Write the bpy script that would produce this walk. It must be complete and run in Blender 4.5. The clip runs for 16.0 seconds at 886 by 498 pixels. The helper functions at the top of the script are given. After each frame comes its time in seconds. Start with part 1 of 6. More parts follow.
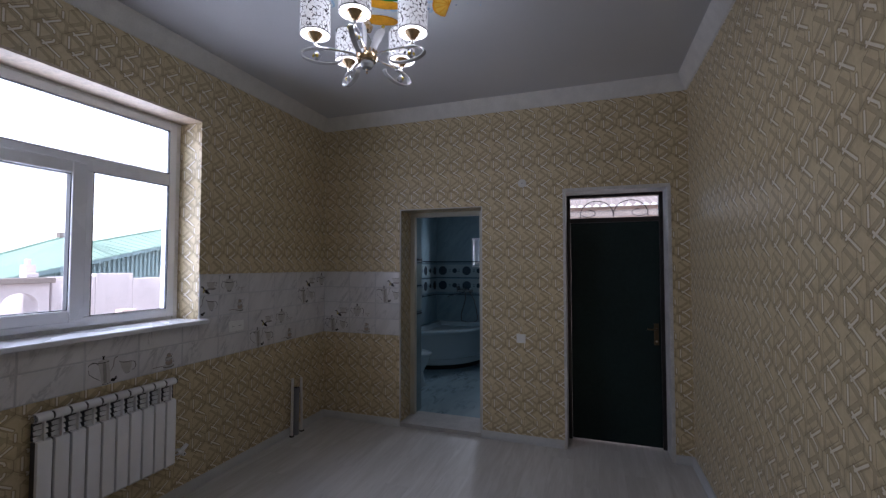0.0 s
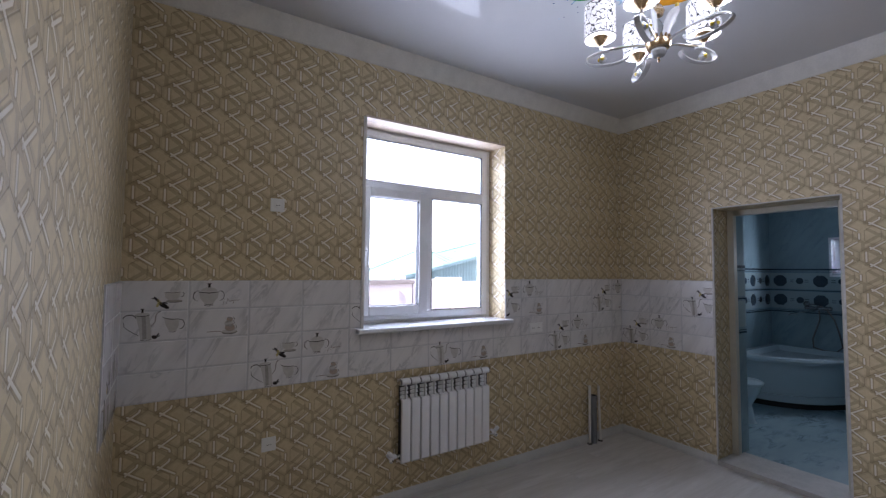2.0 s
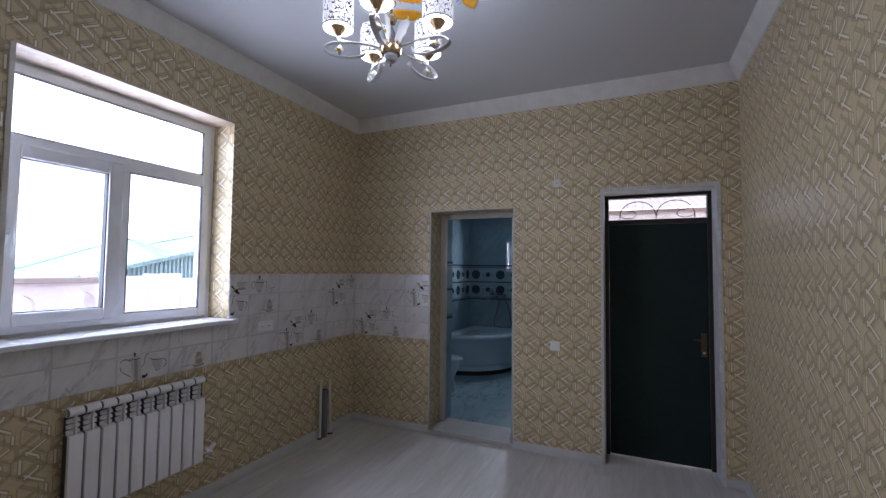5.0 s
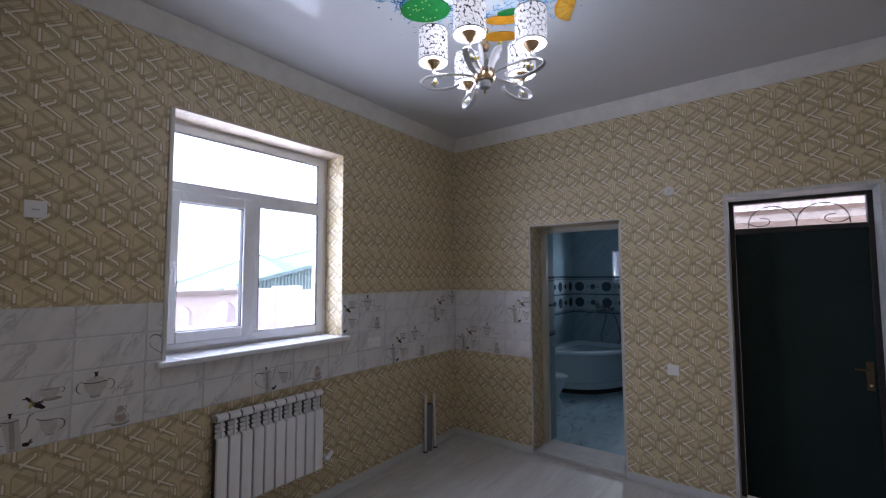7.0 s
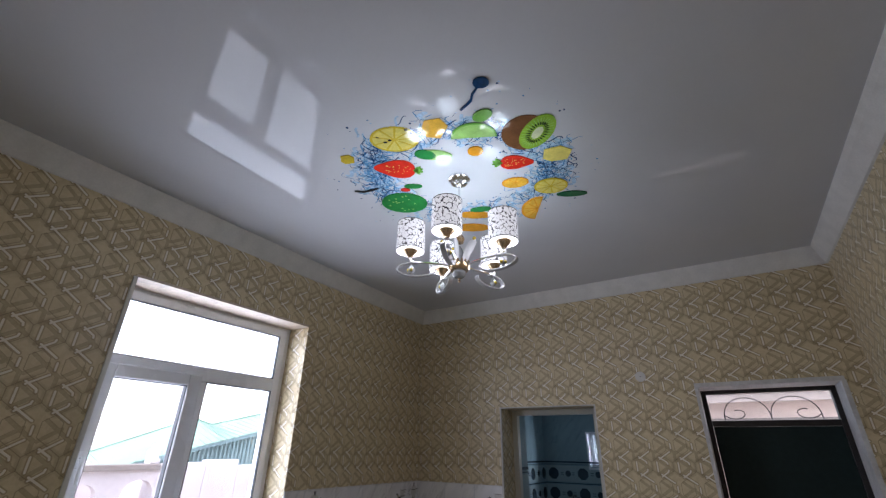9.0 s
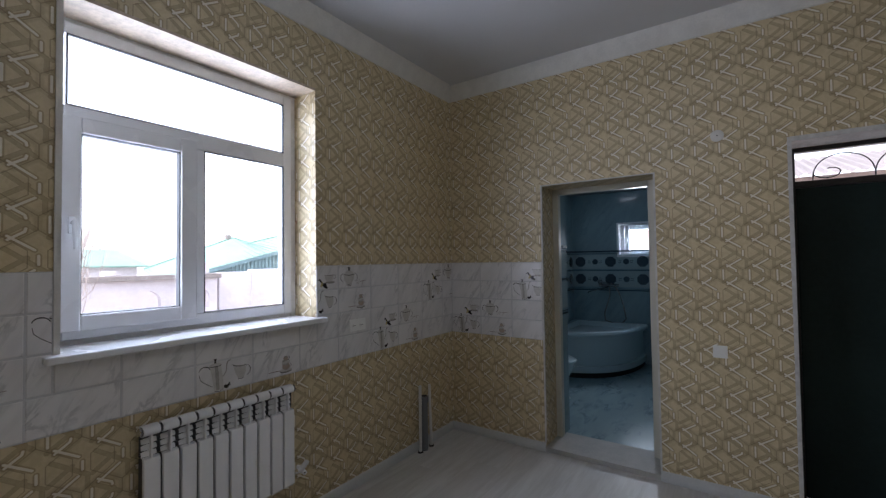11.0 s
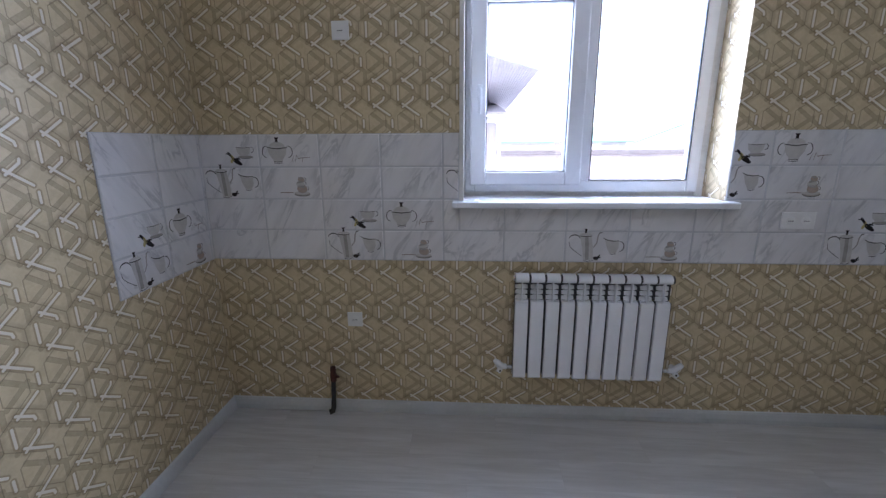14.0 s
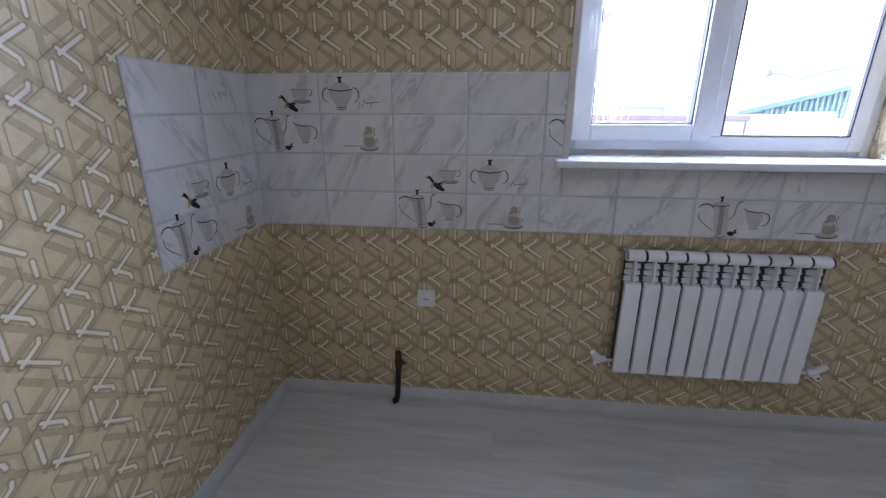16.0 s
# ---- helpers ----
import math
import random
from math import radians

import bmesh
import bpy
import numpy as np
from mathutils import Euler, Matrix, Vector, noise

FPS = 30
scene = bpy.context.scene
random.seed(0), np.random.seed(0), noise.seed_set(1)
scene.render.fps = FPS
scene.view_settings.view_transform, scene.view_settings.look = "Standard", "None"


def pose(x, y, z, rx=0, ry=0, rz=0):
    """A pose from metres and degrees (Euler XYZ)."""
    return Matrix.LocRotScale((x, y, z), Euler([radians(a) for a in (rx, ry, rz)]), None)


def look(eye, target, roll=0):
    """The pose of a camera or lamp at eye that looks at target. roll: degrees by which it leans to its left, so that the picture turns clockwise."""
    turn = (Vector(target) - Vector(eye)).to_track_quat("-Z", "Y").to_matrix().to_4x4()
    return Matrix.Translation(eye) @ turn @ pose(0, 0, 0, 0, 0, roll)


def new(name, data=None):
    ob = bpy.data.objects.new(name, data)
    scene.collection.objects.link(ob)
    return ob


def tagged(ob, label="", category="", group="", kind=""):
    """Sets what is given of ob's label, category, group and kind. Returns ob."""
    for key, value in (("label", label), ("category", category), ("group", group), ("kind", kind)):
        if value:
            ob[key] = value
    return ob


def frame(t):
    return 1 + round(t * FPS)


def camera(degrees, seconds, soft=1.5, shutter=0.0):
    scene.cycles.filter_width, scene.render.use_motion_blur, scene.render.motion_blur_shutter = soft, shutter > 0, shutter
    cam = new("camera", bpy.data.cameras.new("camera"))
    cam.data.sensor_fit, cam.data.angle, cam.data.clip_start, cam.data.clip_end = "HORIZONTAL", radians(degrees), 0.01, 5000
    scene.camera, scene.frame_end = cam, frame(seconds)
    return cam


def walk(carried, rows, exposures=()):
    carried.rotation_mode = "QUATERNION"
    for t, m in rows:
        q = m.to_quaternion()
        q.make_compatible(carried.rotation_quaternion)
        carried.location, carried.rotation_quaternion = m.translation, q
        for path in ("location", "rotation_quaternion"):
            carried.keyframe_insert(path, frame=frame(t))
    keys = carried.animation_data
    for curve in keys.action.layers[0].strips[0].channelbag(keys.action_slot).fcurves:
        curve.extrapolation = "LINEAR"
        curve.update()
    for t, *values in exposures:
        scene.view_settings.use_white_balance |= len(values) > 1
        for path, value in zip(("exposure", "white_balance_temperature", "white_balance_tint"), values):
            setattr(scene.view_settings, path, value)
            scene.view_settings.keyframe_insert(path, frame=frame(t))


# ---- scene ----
cam = camera(92.0, 16.0, soft=1.35)
PATH = [
    (0, (0.324, 0.199, 1.654), (-0.327, 2.088, 1.73), -0.0),
    (0.5, (0.299, 0.231, 1.649), (-0.401, 2.103, 1.732), 0.0),
    (1, (0.331, 0.264, 1.671), (-0.793, 1.916, 1.768), 0.4),
    (1.5, (0.362, 0.265, 1.659), (-1.155, 1.564, 1.761), 0.6),
    (2, (0.362, 0.221, 1.652), (-1.324, 1.293, 1.755), 0.5),
    (2.5, (0.334, 0.187, 1.646), (-1.395, 1.186, 1.74), 0.3),
    (3, (0.328, 0.214, 1.633), (-1.302, 1.369, 1.726), 1.0),
    (3.5, (0.325, 0.273, 1.649), (-0.981, 1.785, 1.733), 1.1),
    (4, (0.342, 0.325, 1.641), (-0.525, 2.125, 1.732), 0.7),
    (4.2, (0.346, 0.328, 1.637), (-0.404, 2.18, 1.726), 0.7),
    (6.3, (0.315, 0.328, 1.642), (-0.779, 2.001, 1.719), -0.5),
    (6.5, (0.318, 0.324, 1.672), (-0.829, 1.961, 1.739), -0.8),
    (7, (0.335, 0.329, 1.725), (-0.867, 1.922, 1.856), -0.2),
    (7.5, (0.337, 0.342, 1.825), (-0.808, 1.922, 2.26), -0.5),
    (8, (0.345, 0.333, 1.893), (-0.653, 1.762, 2.873), 0.5),
    (8.5, (0.339, 0.333, 1.913), (-0.595, 1.739, 2.987), 0.7),
    (9, (0.272, 0.348, 1.872), (-0.7, 1.878, 2.719), 1.0),
    (9.5, (0.197, 0.372, 1.783), (-0.811, 2.035, 2.249), 0.6),
    (9.7, (0.176, 0.401, 1.758), (-0.832, 2.098, 2.079), 0.2),
    (11.8, (-0.323, 1.172, 1.568), (-1.81, 2.498, 1.394), -0.7),
    (12, (-0.316, 1.258, 1.593), (-2.03, 2.268, 1.386), -0.8),
    (12.5, (-0.281, 1.395, 1.57), (-2.205, 1.856, 1.279), 0.7),
    (13, (-0.259, 1.445, 1.551), (-2.214, 1.648, 1.182), 0.0),
    (13.5, (-0.273, 1.446, 1.543), (-2.223, 1.488, 1.101), -0.6),
    (14, (-0.279, 1.407, 1.539), (-2.215, 1.281, 1.055), -0.4),
    (14.5, (-0.28, 1.343, 1.522), (-2.178, 0.925, 1.047), -1.2),
    (15, (-0.367, 1.251, 1.511), (-2.26, 0.812, 1.036), -1.3),
    (15.5, (-0.529, 1.136, 1.482), (-2.439, 0.825, 0.979), -0.9),
    (16, (-0.624, 1.061, 1.445), (-2.511, 0.845, 0.82), 0.1),
]
EXPOSURES = [(0, 2.17, 5970, 23), (0.5, 2.46, 5920, 24), (1.5, 2.84, 5900, 23), (3.5, 2.91, 5850, 23), (4.2, 2.84, 5820, 23), (6.5, 2.74, 5920, 24),
             (7.5, 2.72, 5880, 22), (8, 2.77, 6130, 20), (9, 2.57, 6130, 20), (9.7, 2.59, 5880, 21), (12, 2.71, 6100, 15), (12.5, 3.07, 6100, 15),
             (13.5, 3.30, 5550, 21), (14.2, 3.34, 5400, 20), (15, 3.14, 5450, 21), (15.5, 3.16, 5450, 21), (16, 3.40, 5450, 21)]
walk(cam, [(t, look(eye, target, roll)) for t, eye, target, roll in PATH], EXPOSURES)

# ---- world and light ----
world = bpy.data.worlds.new("world")
scene.world = world
world.use_nodes = True
wn, wl = world.node_tree.nodes, world.node_tree.links
sky = wn.new("ShaderNodeTexSky")
sky.sky_type, sky.sun_disc = "NISHITA", False
sky.sun_elevation, sky.sun_rotation = radians(51.5), radians(168)
sky.air_density, sky.dust_density, sky.ozone_density = 1.0, 1.2, 1.0
wn["Background"].inputs["Strength"].default_value = 0.11
haze = wn.new("ShaderNodeHueSaturation")
haze.inputs["Saturation"].default_value = 0.32
wl.new(sky.outputs[0], haze.inputs["Color"])
wl.new(haze.outputs[0], wn["Background"].inputs["Color"])

sun = new("sun", bpy.data.lights.new("sun", "SUN"))
sun.data.energy, sun.data.angle, sun.data.color = 1.1, radians(10), (1.0, 0.96, 0.90)
sun.matrix_world = look((3, -14, 18), (0, 0, 0))

# the sky's light in the kitchen window
portal = new("window_light", bpy.data.lights.new("window_light", "AREA"))
portal.data.shape, portal.data.size, portal.data.size_y = "RECTANGLE", 1.24, 1.46
portal.data.energy, portal.data.color = 6.8, (0.78, 0.87, 1.0)
portal.matrix_world = look((-2.775, 2.0, 2.0), (0.0, 2.0, 1.99))
# the same in the bathroom window
portal_b = new("bath_window_light", bpy.data.lights.new("bath_window_light", "AREA"))
portal_b.data.shape, portal_b.data.size, portal_b.data.size_y = "RECTANGLE", 0.34, 0.3
portal_b.data.energy, portal_b.data.color = 4.3, (0.86, 0.96, 1.0)
portal_b.matrix_world = look((-1.39, 7.97, 1.88), (-1.39, 6.0, 1.3))

# ---- materials ----
def graph(name):
    m = bpy.data.materials.new(name)
    m.use_nodes = True
    t = m.node_tree
    return m, t, t.nodes["Principled BSDF"]


def math_node(t, op, a, b=None, c=None, clamp=False):
    n = t.nodes.new("ShaderNodeMath")
    n.operation, n.use_clamp = op, clamp
    for i, v in enumerate((a, b, c)):
        if v is None:
            continue
        if isinstance(v, (int, float)):
            n.inputs[i].default_value = v
        else:
            t.links.new(v, n.inputs[i])
    return n.outputs[0]


def mix_node(t, fac, a, b, blend="MIX"):
    n = t.nodes.new("ShaderNodeMix")
    n.data_type, n.blend_type = "RGBA", blend
    for i, v in ((0, fac), (6, a), (7, b)):
        if isinstance(v, (int, float)):
            n.inputs[i].default_value = v
        elif isinstance(v, tuple):
            n.inputs[i].default_value = (*v[:3], 1.0)
        else:
            t.links.new(v, n.inputs[i])
    return n.outputs[2]


def place_of(t, scale=(1, 1, 1), world_space=True):
    """World position, stretched."""
    g = t.nodes.new("ShaderNodeNewGeometry") if world_space else t.nodes.new("ShaderNodeTexCoord")
    n = t.nodes.new("ShaderNodeMapping")
    n.inputs["Scale"].default_value = scale
    t.links.new(g.outputs["Position" if world_space else "Object"], n.inputs[0])
    return n.outputs[0]


def noise_node(t, where, scale, detail=4.0, rough=0.55, distort=0.0):
    n = t.nodes.new("ShaderNodeTexNoise")
    n.inputs["Scale"].default_value, n.inputs["Detail"].default_value = scale, detail
    n.inputs["Roughness"].default_value, n.inputs["Distortion"].default_value = rough, distort
    t.links.new(where, n.inputs["Vector"])
    return n.outputs[0]


def ramp_node(t, fac, lo, hi):
    n = t.nodes.new("ShaderNodeMapRange")
    n.interpolation_type = "SMOOTHSTEP"
    n.inputs[1].default_value, n.inputs[2].default_value = lo, hi
    t.links.new(fac, n.inputs[0])
    return n.outputs[0]


def bump_node(t, bsdf, height, strength=0.2, distance=0.002):
    n = t.nodes.new("ShaderNodeBump")
    n.inputs["Strength"].default_value, n.inputs["Distance"].default_value = strength, distance
    t.links.new(height, n.inputs["Height"])
    t.links.new(n.outputs[0], bsdf.inputs["Normal"])


def plain(name, colour, rough=0.5, metal=0.0, vary=0.12, grain=60.0, patch=3.0, bump=0.1, coat=0.0, spec=0.5):
    """A painted or moulded surface with fine grain and broad wear."""
    m, t, b = graph(name)
    p = place_of(t)
    fine, broad = noise_node(t, p, grain), noise_node(t, p, patch, 3.0)
    f = math_node(t, "ADD", math_node(t, "MULTIPLY", fine, 0.4), math_node(t, "MULTIPLY", broad, 0.6))
    f = ramp_node(t, f, 0.3, 0.7)
    dark = tuple(c * (1 - vary) for c in colour)
    light = tuple(min(1, c * (1 + vary * 0.6)) for c in colour)
    t.links.new(mix_node(t, f, dark, light), b.inputs["Base Color"])
    r = math_node(t, "MULTIPLY_ADD", broad, 0.25 * rough, rough * 0.87)
    t.links.new(r, b.inputs["Roughness"])
    b.inputs["Metallic"].default_value = metal
    b.inputs["Coat Weight"].default_value = coat
    b.inputs["Specular IOR Level"].default_value = spec
    if bump:
        bump_node(t, b, fine, bump, 0.001)
    return m


def wallpaper(name, phase, way=1.0, rise=2.122):
    """Vinyl paper: thin brown hexagons on a lattice, soft taupe bands and raised silver strokes.
    way turns the run of the pattern, so that it reads the same from inside on every wall."""
    m, t, b = graph(name)
    g = t.nodes.new("ShaderNodeNewGeometry")
    s = t.nodes.new("ShaderNodeSeparateXYZ")
    t.links.new(g.outputs["Position"], s.inputs[0])
    along = math_node(t, "MULTIPLY", math_node(t, "ADD", s.outputs[0], s.outputs[1]), way)
    w, h = 0.1447, 0.288

    def cell(v, size, start, low):
        f = math_node(t, "FRACT", math_node(t, "DIVIDE", math_node(t, "ADD", v, -start - low + 40 * size), size))
        return math_node(t, "MULTIPLY_ADD", f, size, low)

    def segment(u, v, a, c):
        """Distance to a stroke from a to c."""
        dx, dy = c[0] - a[0], c[1] - a[1]
        n = dx * dx + dy * dy
        pu, pv = math_node(t, "ADD", u, -a[0]), math_node(t, "ADD", v, -a[1])
        k = math_node(t, "MULTIPLY_ADD", pu, dx / n, math_node(t, "MULTIPLY", pv, dy / n), clamp=True)
        qu, qv = math_node(t, "MULTIPLY_ADD", k, -dx, pu), math_node(t, "MULTIPLY_ADD", k, -dy, pv)
        return math_node(t, "SQRT", math_node(t, "MULTIPLY_ADD", qu, qu, math_node(t, "MULTIPLY", qv, qv)))

    def nearest(items):
        d = None
        for e in items:
            d = e if d is None else math_node(t, "MINIMUM", d, e)
        return d

    def within(d, lo, hi):
        return math_node(t, "SUBTRACT", 1.0, ramp_node(t, d, lo, hi))

    # raised strokes
    u, v = cell(along, w, phase, -0.045), cell(s.outputs[2], h, rise, -0.236)
    strokes = (((-0.009, -0.006), (0.067, 0.045)), ((-0.012, 0.007), (0.038, -0.026)), ((0.038, -0.026), (0.041, -0.038)), ((-0.032, -0.027), (-0.032, -0.091)),
               ((-0.010, -0.124), (0.038, -0.091)), ((0.038, -0.091), (0.041, -0.079)), ((-0.012, -0.109), (0.068, -0.163)), ((0.080, -0.186), (0.080, -0.221)))
    d = nearest([segment(u, v, a, c) for a, c in strokes])
    foil = within(d, 0.0036, 0.0054)
    # dark fringe painted round each stroke as the shade of its relief
    edge = math_node(t, "MULTIPLY", ramp_node(t, d, 0.0050, 0.0062), within(d, 0.0075, 0.0130))
    # thin lattice, folded into one quarter of a hexagon
    a_ = math_node(t, "ABSOLUTE", cell(along, w, phase + 0.0045, -w / 2))
    b_ = math_node(t, "ABSOLUTE", cell(s.outputs[2], h, rise + 0.0895, -h / 2))
    quarter = (((0.0, 0.0645), (0.042, 0.0343)), ((0.042, 0.0343), (0.042, 0.0)), ((0.0, 0.0645), (0.0723, 0.1166)), ((0.0723, 0.1166), (0.0723, 0.144)))
    sides = [segment(a_, b_, a, c) for a, c in quarter]
    thin = within(nearest(sides), 0.0010, 0.0027)
    wide = within(nearest(sides[2:]), 0.0070, 0.0190)
    # soft bands
    bands = []
    for a, c in (((-0.020, 0.131), (0.100, 0.040)), ((0.098, 0.040), (0.097, -0.012)), ((-0.030, -0.006), (0.070, -0.080)), ((-0.034, -0.112), (0.046, -0.055)),
                 ((-0.030, 0.040), (0.046, 0.094))):
        mu, mv = (a[0] + c[0]) / 2, (a[1] + c[1]) / 2
        uu, vv = cell(along, w, phase + mu, -w / 2), cell(s.outputs[2], h, rise + mv, -h / 2)
        bands.append(segment(uu, vv, (a[0] - mu, a[1] - mv), (c[0] - mu, c[1] - mv)))
    d2 = nearest(bands)
    band = within(d2, 0.0050, 0.0110)
    rim = math_node(t, "MULTIPLY", ramp_node(t, d2, 0.0060, 0.0075), within(d2, 0.0085, 0.0105))
    p = place_of(t)
    silk = noise_node(t, place_of(t, (1, 1, 0.12)), 420.0, 2.0)
    blotch = noise_node(t, p, 26.0, 5.0, 0.65, 0.6)
    mottle = noise_node(t, p, 95.0, 4.0, 0.7, 0.8)
    broad = noise_node(t, p, 1.3, 2.0)
    ground = mix_node(t, ramp_node(t, blotch, 0.35, 0.65), WALL_A, WALL_B)
    ground = mix_node(t, math_node(t, "MULTIPLY", silk, 0.35), ground, WALL_C)
    ground = mix_node(t, math_node(t, "MULTIPLY", wide, math_node(t, "MULTIPLY_ADD", mottle, 0.30, 0.12)), ground, WALL_BAND)
    ground = mix_node(t, math_node(t, "MULTIPLY", band, math_node(t, "MULTIPLY_ADD", mottle, 0.42, 0.20)), ground, WALL_BAND)
    ground = mix_node(t, math_node(t, "MULTIPLY", rim, math_node(t, "MULTIPLY_ADD", mottle, 0.6, 0.0)), ground, WALL_LINE)
    ground = mix_node(t, math_node(t, "MULTIPLY", edge, 0.62), ground, WALL_BAND)
    ground = mix_node(t, math_node(t, "MULTIPLY", thin, math_node(t, "MULTIPLY_ADD", blotch, 0.3, 0.36)), ground, WALL_LINE)
    ground = mix_node(t, math_node(t, "MULTIPLY", foil, 0.86), ground, (0.84, 0.79, 0.70))
    ground = mix_node(t, math_node(t, "MULTIPLY", broad, 0.15), ground, (0.30, 0.24, 0.15))
    t.links.new(ground, b.inputs["Base Color"])
    t.links.new(math_node(t, "MULTIPLY_ADD", blotch, 0.2, math_node(t, "MULTIPLY_ADD", foil, -0.10, 0.30)), b.inputs["Roughness"])
    height = math_node(t, "MULTIPLY_ADD", band, -0.5, math_node(t, "MULTIPLY", foil, 1.2))
    height = math_node(t, "SUBTRACT", height, math_node(t, "MULTIPLY", thin, 0.5))
    height = math_node(t, "ADD", height, math_node(t, "MULTIPLY", blotch, 0.5))
    bump_node(t, b, height, 0.6, 0.0022)
    return m


WALL_A, WALL_B, WALL_C, WALL_BAND = (0.57, 0.46, 0.268), (0.67, 0.555, 0.34), (0.65, 0.55, 0.39), (0.22, 0.155, 0.075)
WALL_LINE = (0.13, 0.085, 0.035)


def laminate():
    m, t, b = graph("laminate")
    g = t.nodes.new("ShaderNodeNewGeometry")
    s = t.nodes.new("ShaderNodeSeparateXYZ")
    t.links.new(g.outputs["Position"], s.inputs[0])
    row = math_node(t, "FLOOR", math_node(t, "DIVIDE", math_node(t, "ADD", s.outputs[0], 10), 0.192))
    shift = math_node(t, "MULTIPLY", math_node(t, "FRACT", math_node(t, "MULTIPLY", row, 0.377)), 1.2)
    run = math_node(t, "DIVIDE", math_node(t, "ADD", math_node(t, "ADD", s.outputs[1], shift), 12), 1.2)
    tone = t.nodes.new("ShaderNodeTexWhiteNoise")
    tone.noise_dimensions = "2D"
    both = t.nodes.new("ShaderNodeCombineXYZ")
    t.links.new(row, both.inputs[0])
    t.links.new(math_node(t, "FLOOR", run), both.inputs[1])
    t.links.new(both.outputs[0], tone.inputs["Vector"])
    off = t.nodes.new("ShaderNodeCombineXYZ")
    t.links.new(math_node(t, "ADD", s.outputs[0], math_node(t, "MULTIPLY", tone.outputs[0], 7)), off.inputs[0])
    t.links.new(math_node(t, "MULTIPLY", s.outputs[1], 0.09), off.inputs[1])
    grain = noise_node(t, off.outputs[0], 38.0, 6.0, 0.6, 0.8)
    cloud = noise_node(t, off.outputs[0], 7.0, 3.0, 0.5, 1.2)
    f = math_node(t, "ADD", math_node(t, "MULTIPLY", grain, 0.5), math_node(t, "MULTIPLY", cloud, 0.5))
    c = mix_node(t, ramp_node(t, f, 0.33, 0.68), (0.48, 0.465, 0.44), (0.64, 0.63, 0.61))
    c = mix_node(t, math_node(t, "MULTIPLY", tone.outputs[0], 0.35), c, (0.50, 0.485, 0.46))
    fx = math_node(t, "FRACT", math_node(t, "DIVIDE", math_node(t, "ADD", s.outputs[0], 10), 0.192))
    seam = math_node(t, "LESS_THAN", fx, 0.008)
    seam = math_node(t, "MAXIMUM", seam, math_node(t, "LESS_THAN", math_node(t, "FRACT", run), 0.0013))
    c = mix_node(t, math_node(t, "MULTIPLY", seam, 0.35), c, (0.3, 0.29, 0.27))
    t.links.new(c, b.inputs["Base Color"])
    t.links.new(math_node(t, "MULTIPLY_ADD", grain, 0.2, 0.36), b.inputs["Roughness"])
    bump_node(t, b, math_node(t, "SUBTRACT", grain, math_node(t, "MULTIPLY", seam, 2.0)), 0.12, 0.001)
    return m


def marble(name, light, dark, vein_amount, rough=0.16, scale=5.0, vary=0.06, upright=True):
    """Glazed tile with leaning grey veins; each piece has its own."""
    m, t, b = graph(name)
    info = t.nodes.new("ShaderNodeObjectInfo")
    g = t.nodes.new("ShaderNodeNewGeometry")
    mp = t.nodes.new("ShaderNodeMapping")
    mp.inputs["Scale"].default_value = (2.2, 0.75, 1.0)
    if upright:                              # veins lean to the right up the wall
        s = t.nodes.new("ShaderNodeSeparateXYZ")
        t.links.new(g.outputs["Position"], s.inputs[0])
        flat_ = t.nodes.new("ShaderNodeCombineXYZ")
        t.links.new(math_node(t, "MULTIPLY_ADD", s.outputs[2], -0.55, math_node(t, "ADD", s.outputs[0], s.outputs[1])), flat_.inputs[0])
        t.links.new(s.outputs[2], flat_.inputs[1])
        t.links.new(flat_.outputs[0], mp.inputs[0])
    else:
        mp.inputs["Rotation"].default_value = (0.0, 0.0, 0.6)
        t.links.new(g.outputs["Position"], mp.inputs[0])
    sh = t.nodes.new("ShaderNodeVectorMath")
    t.links.new(mp.outputs[0], sh.inputs[0])
    cb = t.nodes.new("ShaderNodeCombineXYZ")
    for i in range(3):
        t.links.new(math_node(t, "MULTIPLY", info.outputs["Random"], 13.0 + 7 * i), cb.inputs[i])
    t.links.new(cb.outputs[0], sh.inputs[1])
    n = noise_node(t, sh.outputs[0], scale, 7.0, 0.62, 0.9)
    vein = math_node(t, "SUBTRACT", 1.0, ramp_node(t, math_node(t, "ABSOLUTE", math_node(t, "SUBTRACT", n, 0.5)), 0.0, 0.06))
    gate = ramp_node(t, noise_node(t, sh.outputs[0], scale * 0.9, 2.0), 0.44, 0.66)
    cloud = noise_node(t, sh.outputs[0], scale * 0.8, 4.0, 0.6, 0.4)
    c = mix_node(t, ramp_node(t, cloud, 0.35, 0.7), light, tuple(x * (1 - vary * 2) for x in light))
    c = mix_node(t, math_node(t, "MULTIPLY", math_node(t, "MULTIPLY", vein, gate), vein_amount), c, dark)
    t.links.new(c, b.inputs["Base Color"])
    t.links.new(math_node(t, "MULTIPLY_ADD", cloud, 0.1, rough), b.inputs["Roughness"])
    bump_node(t, b, cloud, 0.05, 0.001)
    return m


